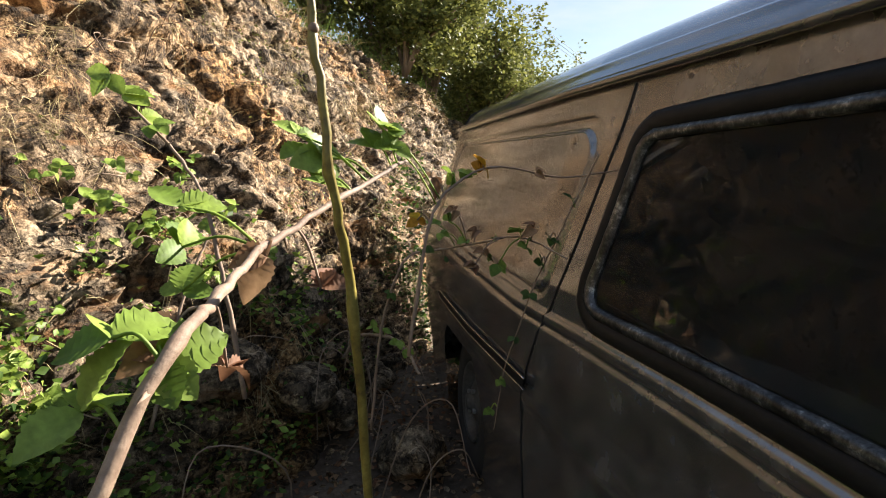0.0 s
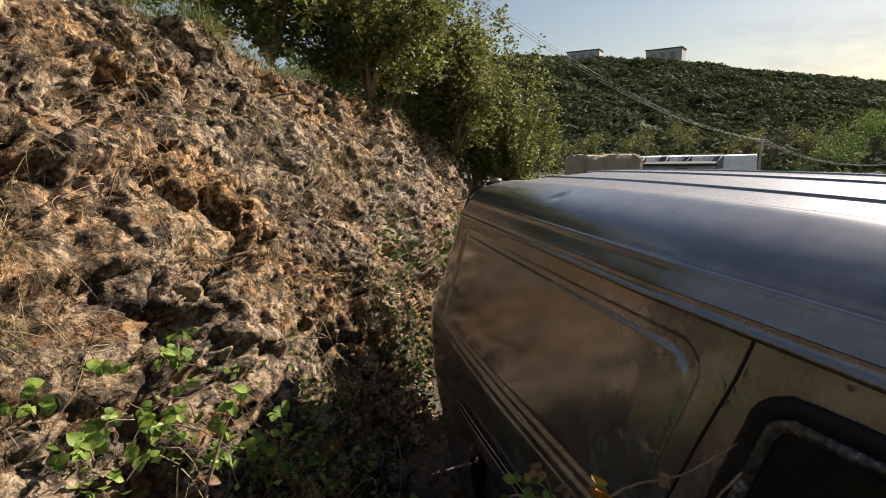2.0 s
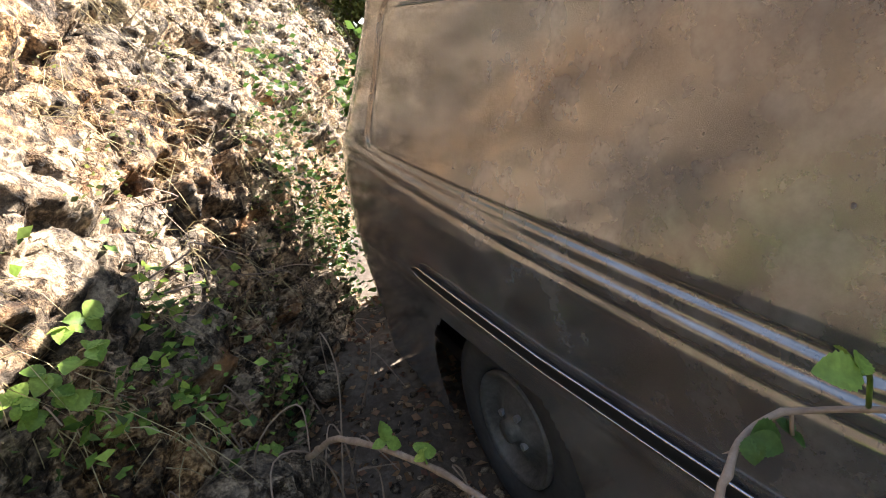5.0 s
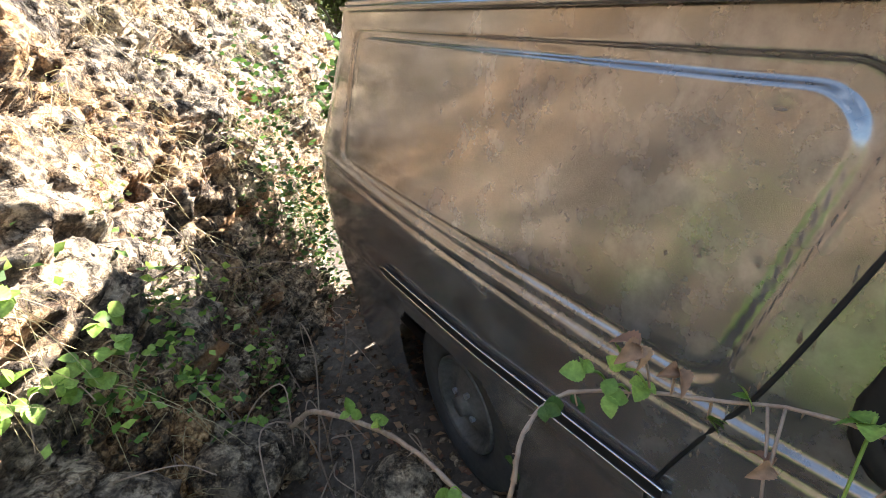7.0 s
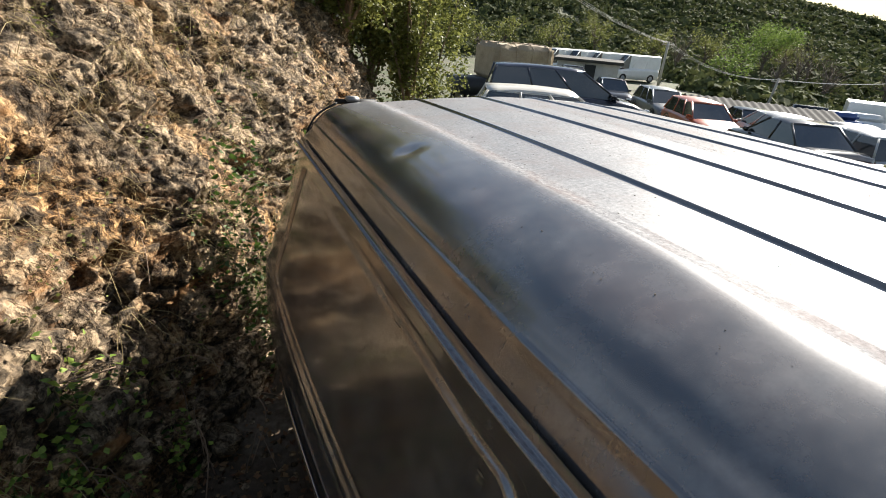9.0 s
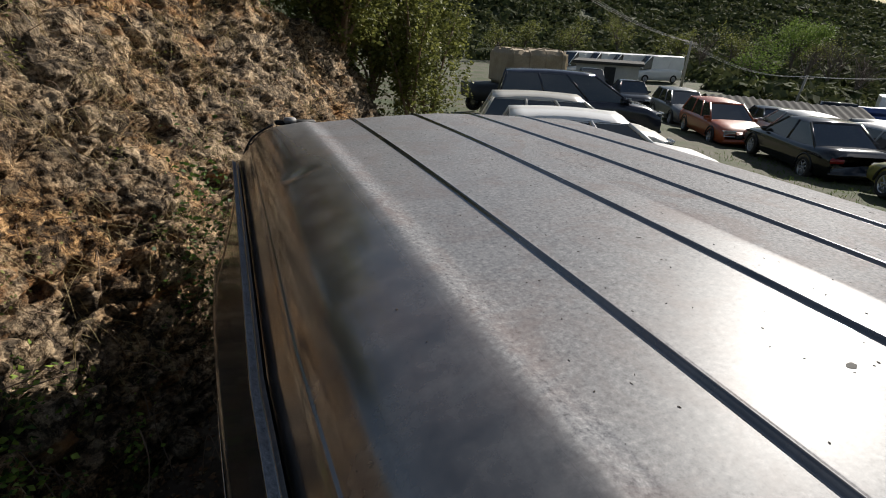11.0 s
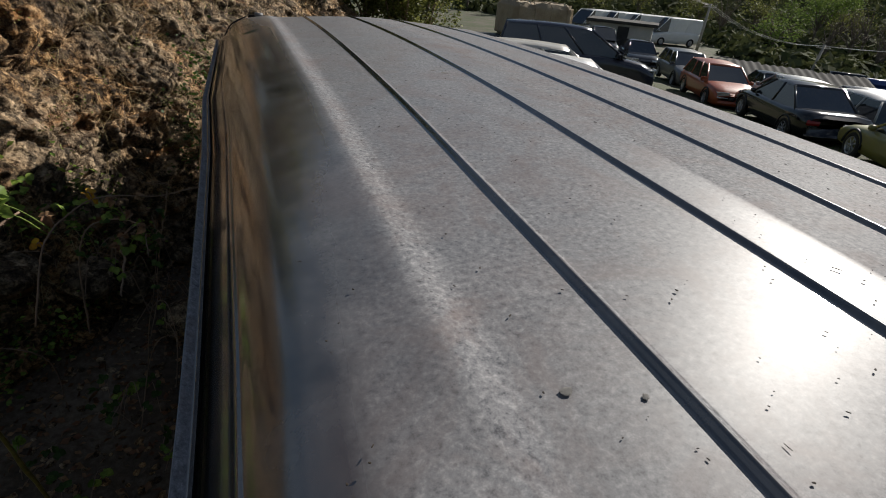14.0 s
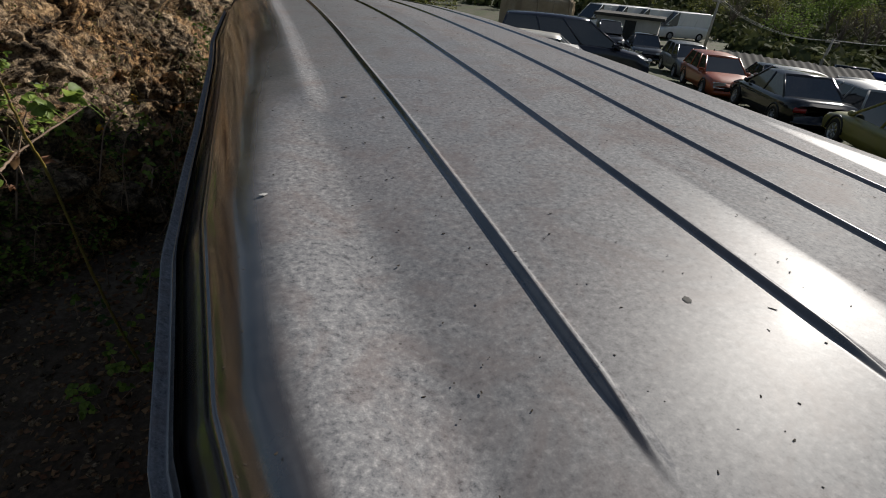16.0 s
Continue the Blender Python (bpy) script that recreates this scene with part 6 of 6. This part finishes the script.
# windfall on the roof: bits of bark, seeds and short twigs
def roof_litter():
    g = np.random.default_rng(21)
    n = 1500
    x, y = g.uniform(0.24, 1.62, n), g.uniform(-1.5, 3.0, n)
    near = np.min(np.abs(x[:, None] - np.array(RIBS)[None, :]), axis=1)
    keep = (near > 0.02) | (g.random(n) < 0.4)
    x, y = x[keep], y[keep]
    z = roof_z(x, y) + np.where(near[keep] < 0.014, 0.009, 0) + 0.0012
    n = len(x)
    L = np.where(g.random(n) < 0.025, g.uniform(0.003, 0.006, n), g.uniform(0.0006, 0.0022, n))
    W = np.minimum(L, g.uniform(0.0006, 0.0016, n))
    a = g.uniform(0, np.pi, n)
    vs, fs = [], []
    for k in range(n):
        c, s = math.cos(a[k]), math.sin(a[k])
        box = np.array([(u * L[k], w * W[k] * (1 - 0.35 * q), q * W[k] * 0.45) for q in (0, 1) for u, w in ((-1, -0.6), (-0.2, -1), (1, -0.4), (0.8, 0.6), (-0.9, 0.8))]) / 1.0
        vs.append(box @ np.array([[c, s, 0], [-s, c, 0], [0, 0, 1]]) + np.array([x[k], y[k], z[k] - 0.0012]))
        b = k * 10
        fs += [[b + 9, b + 8, b + 7, b + 6, b + 5][::-1]] + [[b + i, b + (i + 1) % 5, b + 5 + (i + 1) % 5, b + 5 + i] for i in range(5)]
    ob = part("roof_litter", from_arrays("roof_litter", np.concatenate(vs), fs), LITTER, smooth=False)
    tagged(ob, "dark seeds, bark crumbs and twig bits on the van roof", "litter", kind="stuff")


LITTER = speckled("bark_crumbs", [(0.35, (0.012, 0.009, 0.007)), (0.7, (0.06, 0.045, 0.03))], 20, 0.9, 90, 0.2, 0.002)
roof_litter()


def smear(name, label, mat, at, long, wide, yaw, seed):
    """A thin dried crust with a ragged outline, lying on the roof."""
    g = np.random.default_rng(seed)
    n = 36
    r = 0.6 + 0.4 * g.random(n)
    r = (r + np.roll(r, 1) + np.roll(r, -1)) / 3
    t = np.linspace(0, 2 * np.pi, n, endpoint=False)
    u, w = np.cos(t) * r * long, np.sin(t) * r * wide
    c, s = math.cos(yaw), math.sin(yaw)
    rings = []
    for k, h in ((1.0, 0.0001), (0.8, 0.0004), (0.4, 0.0005)):
        x, y = at[0] + (u * c - w * s) * k, at[1] + (u * s + w * c) * k
        rings.append(np.stack([x, y, roof_z(x, y) + h], 1))
    v = np.concatenate(rings)
    f = [[i * n + q, i * n + (q + 1) % n, (i + 1) * n + (q + 1) % n, (i + 1) * n + q] for i in range(2) for q in range(n)] + [list(range(2 * n, 3 * n))]
    ob = part(name, from_arrays(name, v, f), mat)
    tagged(ob, label, "dried mud" if "mud" in name else "bird lime")


LIMEWASH = speckled("bird_lime", [(0.35, (0.30, 0.30, 0.29)), (0.7, (0.62, 0.61, 0.58))], 60, 0.9, 200, 0.4, 0.001)
MUD = speckled("dried_mud", [(0.35, (0.10, 0.095, 0.09)), (0.7, (0.24, 0.23, 0.21))], 60, 0.95, 200, 0.4, 0.001)
smear("bird_lime", "pale smear of bird lime on the roof edge", LIMEWASH, (0.325, 1.34), 0.030, 0.010, 0.2, 1)
smear("dried_mud", "grey crust of dried mud on the roof", MUD, (0.772, 1.03), 0.016, 0.012, 1.9, 2)
smear("dried_mud", "grey crust of dried mud on the roof", MUD, (0.748, 1.07), 0.011, 0.007, 0.3, 3)
smear("dried_mud", "grey crust of dried mud on the roof", MUD, (0.723, -1.046), 0.007, 0.006, 1.3, 4)
smear("dried_mud", "grey crust of dried mud on the roof", MUD, (0.463, -0.212), 0.008, 0.006, 0.3, 5)
smear("dried_mud", "small grey crust of dried mud on the roof", MUD, (0.527, -0.239), 0.005, 0.004, 0.9, 6)
smear("bird_lime", "pale fleck of bird lime on the roof shoulder", LIMEWASH, (0.279, -0.70), 0.007, 0.005, 0.3, 7)


# an unseen bush, added behind the van's tail to shade the rock and gap
def ivy_bush():
    g = np.random.default_rng(33)
    t = thing("ivy_bush", "unseen leafy bush added behind the van's tail to block sun", "bush", Matrix.Translation((0.5, 3.62, 0.2)))
    tips = []
    for k in range(14):
        tip = np.array([g.uniform(-0.25, 0.3), g.uniform(-0.2, 0.25), g.uniform(1.1, 1.42)])
        line = spline([(0, 0, 0), tip * np.array([0.6, 0.6, 0.5]), tip], 9)
        part("stem", tube_mesh("stem", line, [0.014 * (1 - 0.8 * i / 9) for i in range(9)], 5), BARK, t)
        tips += [np.array(line[i]) for i in range(2, 9)]
    tips = np.array(tips)
    p = tips[g.integers(0, len(tips), 6500)] + g.normal(0, 0.085, (6500, 3))
    p = p[(p[:, 0] > -0.33) & (p[:, 1] > -0.27) & (p[:, 2] < 1.44)]
    # low leaves added to stop sun passing under the tail
    low = np.stack([g.uniform(-0.35, 0.9, 1800), g.uniform(-0.25, 0.0, 1800), g.uniform(0.02, 0.45, 1800)], 1)
    p = np.concatenate([p, low])
    leaf_stuff("crown", "", p, DARKGREEN, 0.04, 0.08, t, 0.8)


ivy_bush()


# paint chipped to bare metal along the door edge and on the panel
def chips():
    g = np.random.default_rng(44)

    def chip(y, z, ly, lz, n=7):
        b = bmesh.new()
        ring = []
        for k in range(n):
            a = 2 * math.pi * k / n
            r = g.uniform(0.6, 1.0)
            yy, zz = y + math.cos(a) * ly * r, z + math.sin(a) * lz * r
            x = float(side_x(zz, yy) - pressed(np.array([yy]), np.array([zz]))[0] + end_round(np.array([yy]))[0][0]) - 0.0009
            ring.append(b.verts.new((x, yy, zz)))
        b.faces.new(ring)
        ob = part("paint_chip", b, CHIP, van)
        ob.location = -Vector((XC, 1.0, 0.30))
    for k in range(34):
        z = g.uniform(1.08, 1.70)
        y = float(np.interp(z, (0.995, 1.16, 1.277, 1.51, 1.65, 1.738), (1.495, 1.425, 1.372, 1.300, 1.252, 1.226))) + g.choice((-1, 1)) * g.uniform(0.006, 0.014)
        chip(y, z, g.uniform(0.001, 0.003), g.uniform(0.002, 0.012))
    for y, z, ly, lz in ((1.46, 1.623, 0.012, 0.003), (1.83, 1.653, 0.016, 0.002), (1.51, 1.413, 0.007, 0.004), (1.43, 1.428, 0.004, 0.003), (1.56, 1.40, 0.004, 0.006), (1.057, 1.725, 0.009, 0.006), (1.95, 1.525, 0.003, 0.004), (2.12, 1.655, 0.009, 0.001)):
        chip(y, z, ly, lz)
    for k in range(5):
        chip(g.uniform(1.42, 2.85), g.uniform(1.30, 1.64), g.uniform(0.0008, 0.002), g.uniform(0.0008, 0.002), 5)


CHIP = speckled("bare_rusty_metal", [(0.35, (0.05, 0.03, 0.02)), (0.55, (0.16, 0.13, 0.10)), (0.7, (0.34, 0.32, 0.29))], 30, 0.6, 150, 0.2, 0.001, 0.3)
chips()


# dry bramble tangle and green leaf tufts on the rock
def rock_tangle():
    g = np.random.default_rng(55)
    near = FLAT[(FLAT[:, 2] > 0.7) & (FLAT[:, 2] < 2.6) & (FLAT[:, 1] > 1.6) & (FLAT[:, 1] < 4.8)]
    for k in range(46):
        p = near[g.integers(0, len(near))]
        pts = [p + np.array([0.0, 0.0, 0.0])]
        d = np.array([g.uniform(0.0, 0.25), g.uniform(-0.35, 0.15), g.uniform(-0.1, 0.35)]) * g.uniform(0.4, 1.2)
        for t in (0.3, 0.65, 1.0):
            pts.append(p + d * t + np.array([0.03, -0.03, 0.05 * math.sin(math.pi * t) - 0.10 * t * t]) + g.normal(0, 0.02, 3))
        s = part("dry_stem", tube_mesh("dry_stem", spline([tuple(q) for q in pts], 18), [0.0024 - 0.0013 * i / 18 for i in range(18)], 4), TWIG)
        tagged(s, "thin dry stem hanging on the rock face", "twig", "dry stems on the rock")


rock_tangle()
